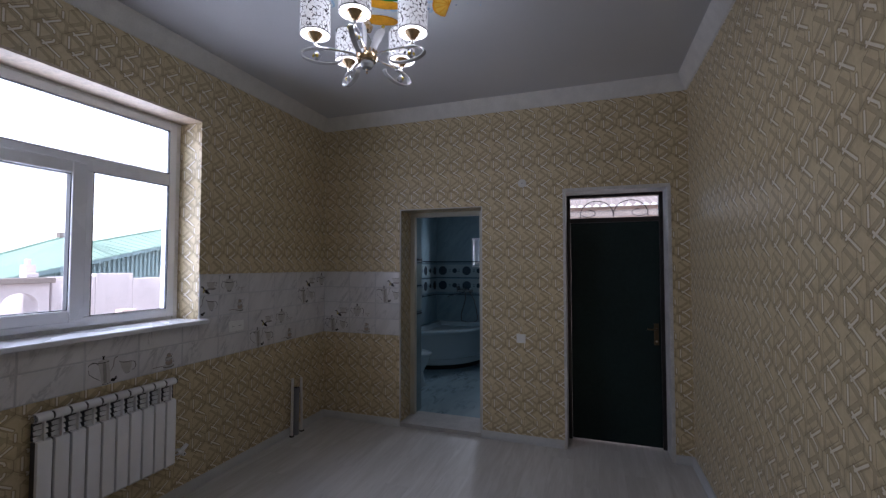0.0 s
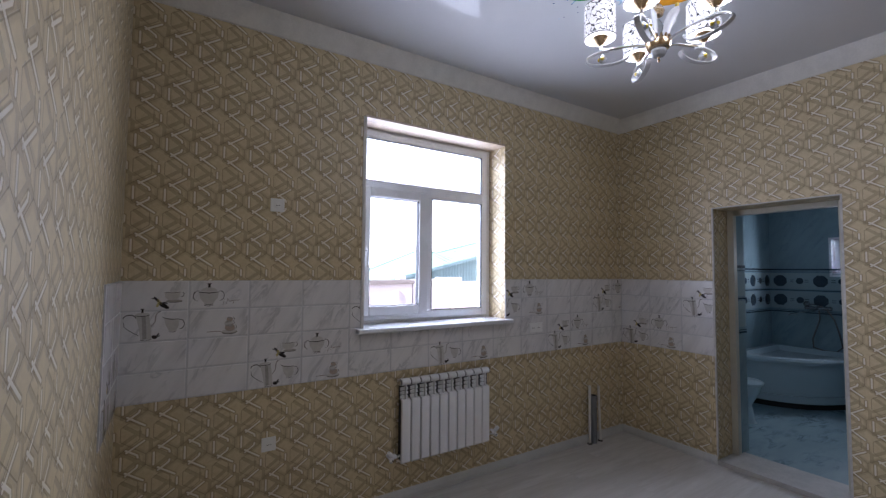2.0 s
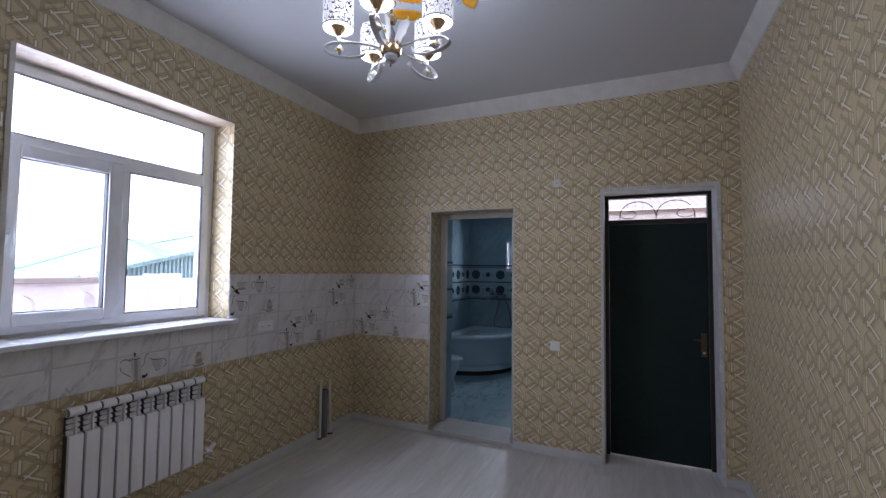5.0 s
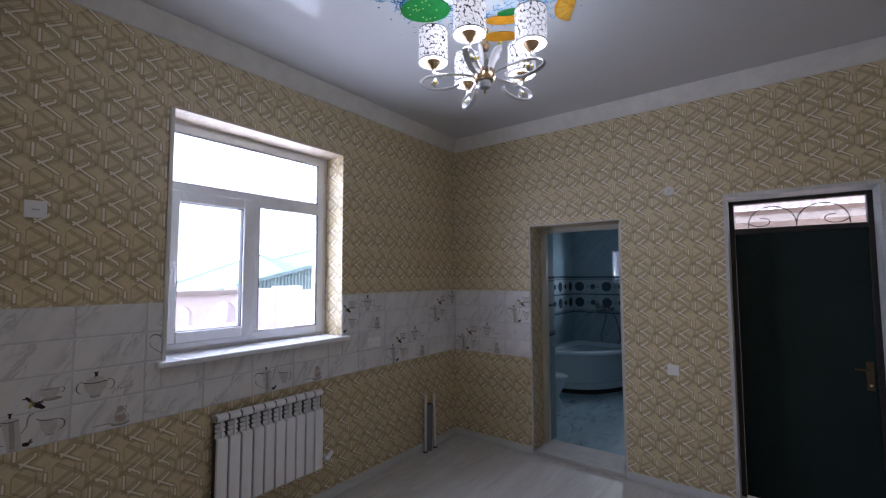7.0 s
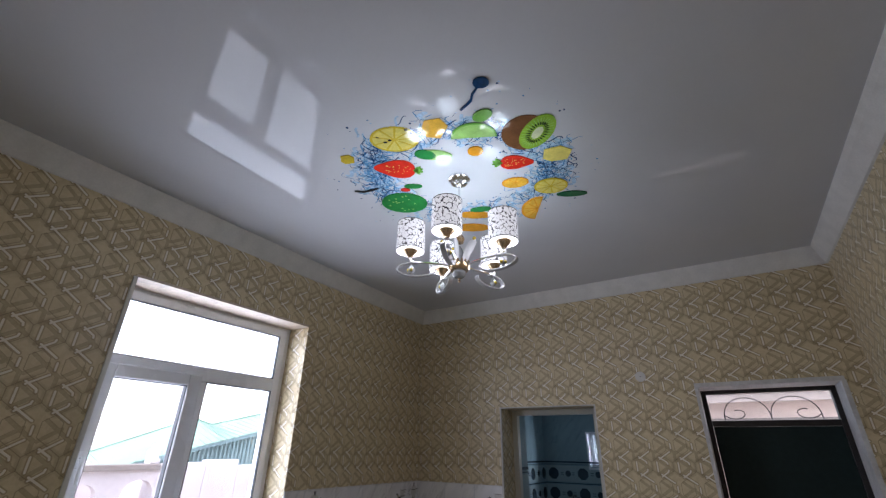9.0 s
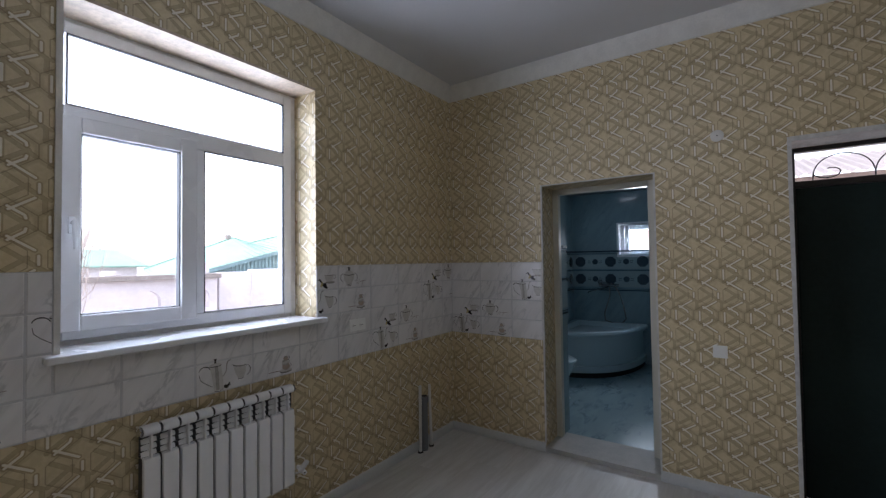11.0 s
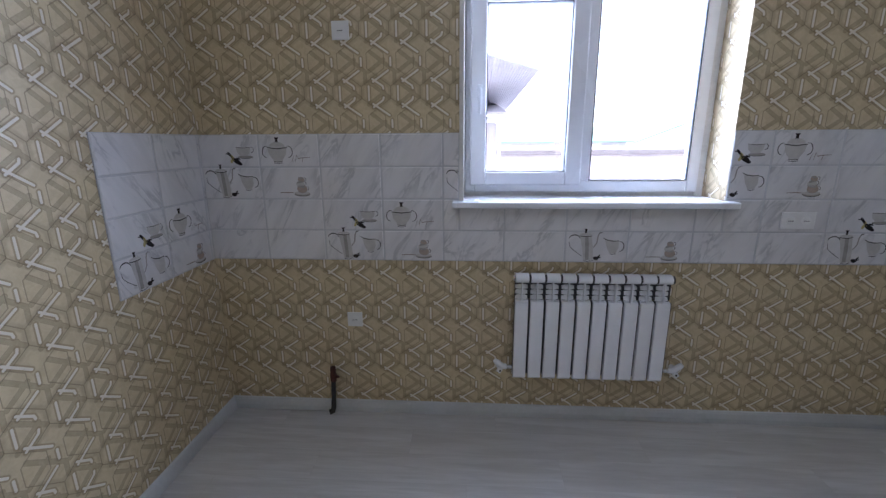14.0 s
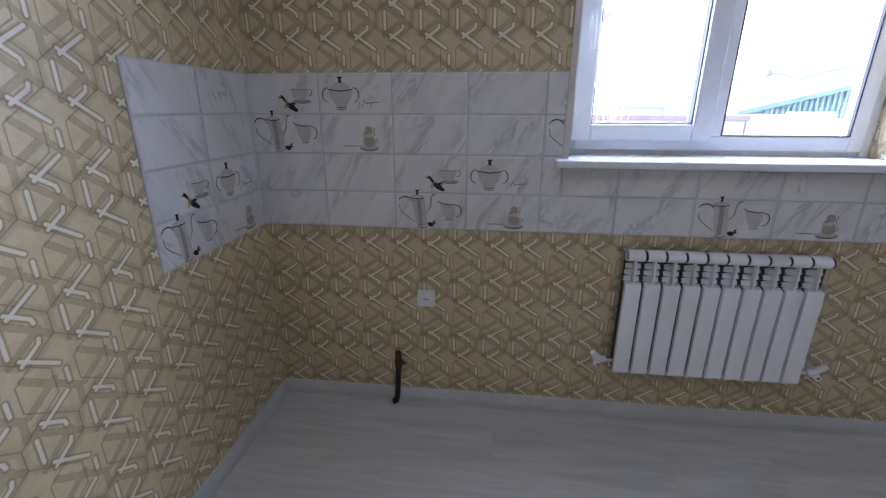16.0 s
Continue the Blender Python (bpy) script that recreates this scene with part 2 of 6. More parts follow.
def lampshade():
    """White frosted glass with black leaf strokes, lit from inside."""
    m, t, b = graph("lampshade")
    tc = t.nodes.new("ShaderNodeTexCoord")
    s = t.nodes.new("ShaderNodeSeparateXYZ")
    t.links.new(tc.outputs["Object"], s.inputs[0])
    ang = math_node(t, "ARCTAN2", s.outputs[1], s.outputs[0])
    both = t.nodes.new("ShaderNodeCombineXYZ")
    lean = math_node(t, "MULTIPLY_ADD", s.outputs[2], 9.0, math_node(t, "MULTIPLY", ang, 1.9))
    t.links.new(lean, both.inputs[0])
    t.links.new(math_node(t, "MULTIPLY_ADD", s.outputs[2], 21.0, math_node(t, "MULTIPLY", ang, -0.5)), both.inputs[1])
    v = t.nodes.new("ShaderNodeTexVoronoi")
    v.feature = "DISTANCE_TO_EDGE"
    v.inputs["Scale"].default_value = 1.8
    t.links.new(both.outputs[0], v.inputs["Vector"])
    w = noise_node(t, both.outputs[0], 2.6, 2.0)
    ink = math_node(t, "LESS_THAN", v.outputs[0], math_node(t, "MULTIPLY", ramp_node(t, w, 0.40, 0.70), 0.12))
    c = mix_node(t, ink, (0.70, 0.71, 0.72), (0.03, 0.03, 0.035))
    t.links.new(c, b.inputs["Base Color"])
    t.links.new(c, b.inputs["Emission Color"])
    b.inputs["Emission Strength"].default_value = SHADE_GLOW
    b.inputs["Roughness"].default_value = 0.25
    return m


def glowing(name, colour, strength):
    m, t, b = graph(name)
    b.inputs["Base Color"].default_value = (*colour, 1)
    b.inputs["Emission Color"].default_value = (*colour, 1)
    b.inputs["Emission Strength"].default_value = strength
    return m


def pane_glass(name="pane_glass", tint=(0.97, 0.985, 0.98)):
    m, t, b = graph(name)
    t.nodes.remove(b)
    out = t.nodes["Material Output"]
    tr, gl, fr, mx = (t.nodes.new("ShaderNode" + k) for k in ("BsdfTransparent", "BsdfGlossy", "LayerWeight", "MixShader"))
    tr.inputs[0].default_value = (*tint, 1)
    gl.inputs["Roughness"].default_value = 0.02
    fr.inputs["Blend"].default_value = 0.5
    gloss = math_node(t, "MULTIPLY_ADD", math_node(t, "POWER", fr.outputs["Facing"], 5.0), 0.9, 0.04)
    t.links.new(gloss, mx.inputs[0])
    t.links.new(tr.outputs[0], mx.inputs[1])
    t.links.new(gl.outputs[0], mx.inputs[2])
    t.links.new(mx.outputs[0], out.inputs[0])
    return m


SHADE_GLOW = 0.13
XW, XE, YS, YN, ZC = -2.48, 1.12, 0.0, 4.28, 3.28      # the kitchen's inner faces
M = {
    "paper": wallpaper("wallpaper", 1.080 + XW),
    "paper_n": wallpaper("wallpaper_north", -0.385 + YN),
    "paper_e": wallpaper("wallpaper_east", -1.950 - XE, -1.0, 2.150),
    "paper_s": wallpaper("wallpaper_south", 1.514, -1.0, 2.152),
    "floor": laminate(),
    "ceiling": plain("stretch_ceiling", (0.565, 0.57, 0.585), 0.02, vary=0.02, bump=0.0, spec=0.13),
    "cornice": plain("cornice_plaster", (0.66, 0.64, 0.60), 0.7, vary=0.10, grain=90, patch=9),
    "plaster": plain("rough_plaster", (0.58, 0.57, 0.56), 0.85, vary=0.22, grain=45, patch=7, bump=0.5),
    "bead": plain("corner_bead", (0.72, 0.71, 0.69), 0.55, vary=0.12, patch=12),
    "skirting": plain("skirting_vinyl", (0.52, 0.53, 0.53), 0.4, vary=0.08, patch=5),
    "jamb": plain("jamb_plastic", (0.52, 0.51, 0.45), 0.35, vary=0.05, grain=20, patch=2, bump=0.02),
    "head_paper": plain("reveal_paper", (0.56, 0.46, 0.36), 0.45, vary=0.22, grain=60, patch=22, bump=0.2),
    "pvc": plain("white_pvc", (0.80, 0.81, 0.84), 0.28, vary=0.03, grain=20, patch=2, bump=0.02),
    "gasket": plain("black_gasket", (0.02, 0.02, 0.025), 0.6),
    "glass": pane_glass(),
    "tile": marble("wall_tile", (0.74, 0.725, 0.73), (0.37, 0.37, 0.39), 0.6),
    "grout": plain("grout", (0.55, 0.55, 0.57), 0.8, grain=150),
    "rad": plain("radiator_enamel", (0.84, 0.84, 0.86), 0.25, vary=0.03, grain=15, bump=0.02),
    # near-black colour in place of the shade between radiator sections
    "rad_shade": plain("radiator_gap_shade", (0.03, 0.03, 0.035), 0.5),
    "chrome": plain("chrome", (0.75, 0.75, 0.76), 0.12, 1.0, vary=0.05, bump=0.0),
    # darker copy of chrome, with the dim bathroom's reflection put into its colour
    "chrome_shaded": plain("shaded_chrome", (0.30, 0.31, 0.32), 0.25, 1.0, vary=0.1, bump=0.0),
    "gold": plain("gold_plating", (0.50, 0.36, 0.22), 0.25, 1.0, vary=0.08, bump=0.0),
    "crystal": plain("crystal", (0.27, 0.275, 0.28), 0.08, vary=0.05, bump=0.0, spec=0.9),
    "acryl": plain("frosted_scroll", (0.42, 0.42, 0.42), 0.25, vary=0.06, bump=0.0),
    "acryl_dark": plain("scroll_edge", (0.22, 0.21, 0.20), 0.25, 0.4),
    "yellow_glass": plain("amber_bead", (0.45, 0.33, 0.03), 0.1, bump=0.0, spec=0.9),
    "shade": lampshade(),
    "diffuser": glowing("lamp_diffuser", (1.0, 0.98, 0.95), 0.14),
    "bath_glow": glowing("bath_lamp_glow", (0.9, 0.96, 1.0), 2.0),
    "door": plain("dark_door_paint", (0.011, 0.022, 0.021), 0.55, vary=0.25, grain=30, patch=2, bump=0.05, spec=0.2),
    "door_frame": plain("door_frame_paint", (0.018, 0.014, 0.013), 0.5, vary=0.4, grain=40, patch=10, bump=0.2),
    "brass": plain("aged_brass", (0.13, 0.095, 0.055), 0.4, 0.9, vary=0.2),
    "socket": plain("socket_plastic", (0.80, 0.80, 0.79), 0.3, vary=0.03),
    "dark": plain("dark_hole", (0.01, 0.01, 0.01), 0.7),
    "pipe_white": plain("white_pipe", (0.72, 0.71, 0.69), 0.4, vary=0.1),
    "pipe_grey": plain("grey_pipe", (0.17, 0.18, 0.20), 0.45, vary=0.1),
    "iron": plain("black_iron", (0.015, 0.014, 0.014), 0.6, vary=0.4),
    "rust": plain("rusty_iron", (0.09, 0.03, 0.018), 0.8, vary=0.5, bump=0.5),
    "ink": plain("tile_ink", (0.035, 0.03, 0.03), 0.2),
    "china": plain("tile_china", (0.54, 0.52, 0.50), 0.16, vary=0.10, patch=25),
    "china_dark": plain("tile_china_shade", (0.36, 0.34, 0.32), 0.16, vary=0.15, patch=25),
    "biscuit": plain("tile_biscuit", (0.42, 0.34, 0.29), 0.16, vary=0.15, patch=25),
    "script": plain("tile_script", (0.24, 0.19, 0.16), 0.2),
    "cream": plain("tile_petal", (0.50, 0.43, 0.20), 0.2),
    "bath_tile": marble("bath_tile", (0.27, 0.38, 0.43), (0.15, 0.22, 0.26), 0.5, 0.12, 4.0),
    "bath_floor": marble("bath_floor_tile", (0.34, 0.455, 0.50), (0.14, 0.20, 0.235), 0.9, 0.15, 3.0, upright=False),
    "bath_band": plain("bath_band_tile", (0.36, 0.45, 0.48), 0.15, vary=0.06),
    "bath_line": plain("bath_band_line", (0.035, 0.06, 0.085), 0.2),
    "step": plain("step_screed", (0.42, 0.41, 0.39), 0.6, vary=0.15, patch=8),
    "enamel": plain("bath_acrylic", (0.50, 0.60, 0.64), 0.15, vary=0.03, bump=0.0),
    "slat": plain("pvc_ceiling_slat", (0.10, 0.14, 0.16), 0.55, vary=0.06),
    "whitewash": plain("whitewashed_wall", (0.58, 0.53, 0.55), 0.9, vary=0.15, grain=6, patch=0.6, bump=0.4),
    "pink": plain("pinkish_render", (0.66, 0.53, 0.48), 0.9, vary=0.2, grain=8, patch=0.5, bump=0.3),
    "roof_green": plain("green_sheet_roof", (0.22, 0.34, 0.285), 0.5, vary=0.15, grain=3, patch=0.4),
    "roof_teal": plain("teal_sheet_wall", (0.24, 0.345, 0.36), 0.5, vary=0.15, grain=3, patch=0.4),
    "roof_grey": plain("grey_sheet_roof", (0.48, 0.48, 0.54), 0.6, vary=0.15, grain=5, patch=0.6),
    "roof_brown": plain("brown_sheet_roof", (0.26, 0.22, 0.21), 0.7, vary=0.2, grain=5, patch=0.6),
    "coping": plain("coping_concrete", (0.22, 0.19, 0.18), 0.9, vary=0.2, grain=9),
    "earth": plain("dry_earth", (0.46, 0.42, 0.39), 0.95, vary=0.25, grain=4, patch=0.2, bump=0.5),
    "bark": plain("bark", (0.42, 0.35, 0.32), 0.9, vary=0.3, grain=30),
}

# ---- building helpers ----
def box(bm, lo, hi, bevel=0.0):
    v = [bm.verts.new((x, y, z)) for z in (lo[2], hi[2]) for y in (lo[1], hi[1]) for x in (lo[0], hi[0])]
    faces = [bm.faces.new([v[i] for i in q]) for q in ((0, 2, 3, 1), (4, 5, 7, 6), (0, 1, 5, 4), (2, 6, 7, 3), (0, 4, 6, 2), (1, 3, 7, 5))]
    if bevel:
        edges = {e for f in faces for e in f.edges}
        bmesh.ops.bevel(bm, geom=list(edges), offset=bevel, segments=2, affect="EDGES", profile=0.5)


def lathe(bm, profile, centre=(0, 0, 0), n=20, axis="z"):
    """A turned solid from (radius, height) pairs."""
    rings = []
    for r, h in profile:
        ring = []
        for i in range(n):
            a = 2 * math.pi * i / n
            c, s = r * math.cos(a), r * math.sin(a)
            p = {"z": (c, s, h), "x": (h, c, s), "y": (s, h, c)}[axis]
            ring.append(bm.verts.new(Vector(centre) + Vector(p)))
        rings.append(ring)
    for a, b in zip(rings, rings[1:]):
        for i in range(n):
            bm.faces.new((a[i], a[(i + 1) % n], b[(i + 1) % n], b[i]))
    bm.faces.new(rings[0][::-1])
    bm.faces.new(rings[-1])


def tube(bm, points, radius, n=8, flat=1.0):
    """A pipe along points. radius may be a list; flat squeezes it along the second normal."""
    points = [Vector(p) for p in points]
    rads = radius if isinstance(radius, (list, tuple)) else [radius] * len(points)
    rings, side = [], None
    for i, p in enumerate(points):
        d = (points[min(i + 1, len(points) - 1)] - points[max(i - 1, 0)]).normalized()
        if side is None:
            side = d.orthogonal().normalized()
        side = (side - d * side.dot(d)).normalized()
        up = d.cross(side)
        rings.append([bm.verts.new(p + rads[i] * (math.cos(a) * side + flat * math.sin(a) * up)) for a in (2 * math.pi * k / n for k in range(n))])
    for a, b in zip(rings, rings[1:]):
        for i in range(n):
            bm.faces.new((a[i], a[(i + 1) % n], b[(i + 1) % n], b[i]))
    bm.faces.new(rings[0][::-1])
    bm.faces.new(rings[-1])


def sheet(bm, outline, normal, thick):
    """A flat piece with an outline of points, raised by thick along normal."""
    up = Vector(normal) * thick
    a = [bm.verts.new(Vector(p)) for p in outline]
    b = [bm.verts.new(Vector(p) + up) for p in outline]
    bm.faces.new(b)
    for i in range(len(a)):
        j = (i + 1) % len(a)
        bm.faces.new((a[i], a[j], b[j], b[i]))


def mesh_of(name, bm, material, smooth=False):
    bmesh.ops.recalc_face_normals(bm, faces=bm.faces)
    me = bpy.data.meshes.new(name)
    bm.to_mesh(me)
    bm.free()
    me.materials.append(M[material] if isinstance(material, str) else material)
    if smooth:
        me.shade_smooth()
        me.set_sharp_from_angle(angle=radians(35))
    return me


def part(name, bm, material, parent=None, label="", smooth=False):
    ob = new(name, mesh_of(name, bm, material, smooth))
    ob.parent = parent
    return tagged(ob, label)


def thing(name, label, category, group="", at=(0, 0, 0), kind=""):
    ob = new(name)
    ob.empty_display_size = 0.1
    ob.location = at
    return tagged(ob, label, category, group, kind)


def solid(name, boxes, material, label="", category="", kind="structure", bevel=0.0):
    bm = bmesh.new()
    for lo, hi in boxes:
        box(bm, lo, hi, bevel)
    return tagged(part(name, bm, material), label, category, "", kind)


def box_part(name, lo, hi, material, parent, bevel=0.0, label=""):
    bm = bmesh.new()
    box(bm, lo, hi, bevel)
    return part(name, bm, material, parent, label)


# ---- kitchen shell ----
OUT_W, OUT_N = -2.84, 4.60
WIN = (1.365, 2.665, 1.235, 2.755)      # y0 y1 z0 z1
BD = (-1.55, -0.685, 2.225)             # bathroom opening x0 x1 top
MD = (0.105, 0.958, 2.335)               # house door opening x0 x1 top

solid("floor", [((OUT_W, YS - 0.3, -0.2), (XE + 0.3, OUT_N, 0.0))], "floor", "pale grey wood-look laminate floor with soft streaks", "floor")
solid("ceiling", [((OUT_W, YS - 0.3, ZC), (XE + 0.3, OUT_N, ZC + 0.15))], "ceiling", "glossy white stretch ceiling that mirrors the window", "ceiling")
solid("wall_west", [
    ((OUT_W, YS - 0.3, 0), (XW, WIN[0], ZC)), ((OUT_W, WIN[1], 0), (XW, OUT_N, ZC)),
    ((OUT_W, WIN[0], 0), (XW, WIN[1], WIN[2] - 0.03)), ((OUT_W, WIN[0], WIN[3]), (XW, WIN[1], ZC))],
    "paper", "wall papered in beige with a silver and tan hexagon lattice", "wall")
solid("wall_north", [
    ((XW, YN, 0), (BD[0], OUT_N, ZC)), ((BD[1], YN, 0), (MD[0], OUT_N, ZC)), ((MD[1], YN, 0), (XE + 0.3, OUT_N, ZC)),
    ((BD[0], YN, BD[2]), (BD[1], OUT_N, ZC)), ((MD[0], YN, MD[2]), (MD[1], OUT_N, ZC))],
    "paper_n", "wall with two door openings, papered in beige hexagon lattice", "wall")
solid("wall_east", [((XE, YS - 0.3, 0), (XE + 0.3, YN, ZC))], "paper_e", "shiny beige wallpaper with a hexagon lattice", "wall")
solid("wall_south", [((XW, YS - 0.3, 0), (XE, YS, ZC))], "paper_s", "beige wallpaper with a silver hexagon lattice", "wall")


def cornice(name, a, b, inward):
    """A plaster cove along a wall, mitred at its ends."""
    prof = [(0.0, 0.0), (0.012, 0.004), (0.03, 0.035), (0.062, 0.09), (0.075, 0.124), (0.075, 0.132), (0.0, 0.132)]
    bm = bmesh.new()
    a, b, inw = Vector(a), Vector(b), Vector(inward)
    d = (b - a).normalized()
    ends = []
    for p, s in ((a, 1), (b, -1)):
        ends.append([bm.verts.new(p + inw * o + d * s * o + Vector((0, 0, h))) for o, h in prof])
    n = len(prof)
    for i in range(n):
        bm.faces.new((ends[0][i], ends[0][(i + 1) % n], ends[1][(i + 1) % n], ends[1][i]))
    tagged(part(name, bm, "cornice"), "off-white plaster cornice with faint stains", "cornice", "", "structure")


ZB = ZC - 0.13
cornice("trim_1", (XW, YS, ZB), (XW, YN, ZB), (1, 0, 0))
cornice("trim_2", (XW, YN, ZB), (XE, YN, ZB), (0, -1, 0))
cornice("trim_3", (XE, YN, ZB), (XE, YS, ZB), (-1, 0, 0))
cornice("trim_4", (XE, YS, ZB), (XW, YS, ZB), (0, 1, 0))


def skirting(name, a, b, inward):
    prof = [(0.0, 0.0), (0.022, 0.0), (0.022, 0.028), (0.014, 0.055), (0.008, 0.066), (0.0, 0.07)]
    bm = bmesh.new()
    a, b, inw = Vector(a), Vector(b), Vector(inward)
    ends = [[bm.verts.new(p + inw * o + Vector((0, 0, h))) for o, h in prof] for p in (a, b)]
    n = len(prof)
    for i in range(n):
        bm.faces.new((ends[0][i], ends[0][(i + 1) % n], ends[1][(i + 1) % n], ends[1][i]))
    bm.faces.new(ends[0])
    bm.faces.new(ends[1][::-1])
    tagged(part(name, bm, "skirting"), "pale grey vinyl skirting board", "skirting", "", "structure")


skirting("baseboard_1", (XW, YS, 0.001), (XW, YN, 0.001), (1, 0, 0))
skirting("baseboard_2", (XW, YN, 0.001), (BD[0], YN, 0.001), (0, -1, 0))
skirting("baseboard_3", (BD[1], YN, 0.001), (MD[0] - 0.02, YN, 0.001), (0, -1, 0))
skirting("baseboard_4", (MD[1] + 0.02, YN, 0.001), (XE, YN, 0.001), (0, -1, 0))
skirting("baseboard_5", (XE, YN, 0.001), (XE, YS, 0.001), (-1, 0, 0))
skirting("baseboard_6", (XE, YS, 0.001), (XW, YS, 0.001), (0, 1, 0))

# white beads round the openings
B = 0.018
C = 0.009
solid("trim_5", [((BD[0] - C, YN - 0.004, 0.07), (BD[0] + 0.003, YN + 0.012, BD[2])), ((BD[1] - 0.003, YN - 0.004, 0.07), (BD[1] + C, YN + 0.012, BD[2])),
                 ((BD[0] - C, YN - 0.004, BD[2]), (BD[1] + C, YN + 0.012, BD[2] + C))], "plaster", "white plastered corner edge round the bathroom opening", "trim")
solid("trim_6", [((MD[0] - B, YN - 0.006, 0.0), (MD[0] + 0.004, OUT_N - 0.08, MD[2])), ((MD[1] - 0.004, YN - 0.006, 0.0), (MD[1] + B * 1.3, OUT_N - 0.08, MD[2])),
                 ((MD[0] - B, YN - 0.006, MD[2] - 0.004), (MD[1] + B, OUT_N - 0.08, MD[2] + B * 1.4))], "plaster", "rough grey plaster reveal round the house door", "trim")

# ---- kitchen window ----
def bar(parent, name, y0, y1, z0, z1, x0, x1, material="pvc", bevel=0.006):
    return box_part(name, (x0, y0, z0), (x1, y1, z1), material, parent, bevel)


win = thing("window_1", "white plastic window with a top light and two panes", "window", kind="structure")
FX0, FX1 = -2.76, -2.69
y0, y1, z0, z1 = 1.375, 2.63, 1.268, 2.735
fr = part("window_frame", bmesh.new(), "pvc", win)
bm = bmesh.new()
for lo, hi in (((FX0, y0, z0), (FX1, y0 + 0.052, z1)), ((FX0, y1 - 0.058, z0), (FX1, y1, z1)), ((FX0, y0 + 0.052, z0), (FX1, y1 - 0.058, z0 + 0.062)),
               ((FX0, y0 + 0.052, z1 - 0.058), (FX1, y1 - 0.058, z1)), ((FX0, y0 + 0.052, 2.256), (FX1, y1 - 0.058, 2.346)), ((FX0, 1.975, z0 + 0.062), (FX1, 2.052, 2.256))):
    box(bm, lo, hi, 0.006)
bm.to_mesh(fr.data)
bm.free()
sash = part("sash", bmesh.new(), "pvc", win, "opening sash with a white lever handle")
bm = bmesh.new()
S0, S1 = -2.70, -2.655
for lo, hi in (((S0, 1.402, 1.308), (S1, 1.486, 2.292)), ((S0, 1.914, 1.308), (S1, 1.998, 2.292)), ((S0, 1.486, 1.308), (S1, 1.914, 1.380)), ((S0, 1.486, 2.218), (S1, 1.914, 2.292))):
    box(bm, lo, hi, 0.007)
bm.to_mesh(sash.data)
bm.free()
bm = bmesh.new()
box(bm, (-2.658, 1.437, 1.75), (-2.645, 1.463, 1.83), 0.005)
tube(bm, [(-2.645, 1.45, 1.80), (-2.612, 1.45, 1.805), (-2.606, 1.45, 1.78), (-2.606, 1.452, 1.68)], [0.008, 0.009, 0.010, 0.007])
part("handle", bm, "pvc", sash, "white lever handle", True)
for lo, hi in (((1.486, 1.380), (1.914, 2.218)), ((2.052, 1.330), (2.572, 2.256)), ((1.437, 2.346), (2.572, 2.677))):
    pane = box_part("pane", (-2.722, lo[0] - 0.004, lo[1] - 0.004), (-2.716, hi[0] + 0.004, hi[1] + 0.004), "glass", win)
    pane.visible_shadow = False
    bm = bmesh.new()
    g = 0.005
    xa, xb = (-2.705, -2.668) if lo[0] == 1.486 else (-2.71, -2.692)
    for a, b in (((xa, lo[0], lo[1]), (xb, lo[0] + g, hi[1])), ((xa, hi[0] - g, lo[1]), (xb, hi[0], hi[1])), ((xa, lo[0], lo[1]), (xb, hi[0], lo[1] + g)), ((xa, lo[0], hi[1] - g), (xb, hi[0], hi[1]))):
        box(bm, a, b)
    part("gasket", bm, "gasket", pane)
bm = bmesh.new()
box(bm, (-2.70, WIN[0] - 0.0, 1.215), (-2.46, WIN[1], 1.246), 0.003)
box(bm, (-2.478, 1.315, 1.214), (-2.415, 2.712, 1.247), 0.008)
part("window_sill", bm, "pvc", win)
solid("trim_9", [((OUT_W, WIN[0], WIN[3] - 0.004), (XW + 0.004, WIN[1], WIN[3] + 0.012))], "head_paper", "papered beige head of the window reveal", "trim")
solid("trim_7", [((-2.69, WIN[0] - 0.002, 1.247), (XW + 0.010, WIN[0] + 0.006, WIN[3] - 0.004)), ((XW, WIN[0] - 0.016, 1.247), (XW + 0.010, WIN[0] - 0.002, WIN[3] - 0.004))],
      "cornice", "pale plastered edge of the window reveal", "trim")
# foam and plaster closing the gap round the frame
solid("trim_8", [((-2.80, y1, WIN[2]), (-2.70, WIN[1], WIN[3])), ((-2.80, WIN[0], WIN[2]), (-2.70, y0, WIN[3])), ((-2.80, y0, z1), (-2.70, y1, WIN[3])), ((-2.80, y0, WIN[2] - 0.03), (-2.71, y1, z0))],
      "bead", "white filler strip between window frame and reveal", "trim")

# ---- bathroom doorway ----
FR = thing("door_1", "white plastic door frame without a leaf, above a low step", "door frame", kind="structure")
box_part("jamb", (BD[0], 4.535, 0.042), (-1.497, 4.595, BD[2]), "jamb", FR, 0.004)
box_part("jamb", (-0.768, 4.535, 0.042), (BD[1], 4.595, BD[2]), "jamb", FR, 0.004)
box_part("lintel", (-1.497, 4.535, 2.178), (-0.768, 4.595, BD[2]), "jamb", FR, 0.004)
solid("step", [((BD[0], YN - 0.012, 0.0), (BD[1], 4.66, 0.042))], "step", "low pale step at the bathroom doorway", "step", bevel=0.004)

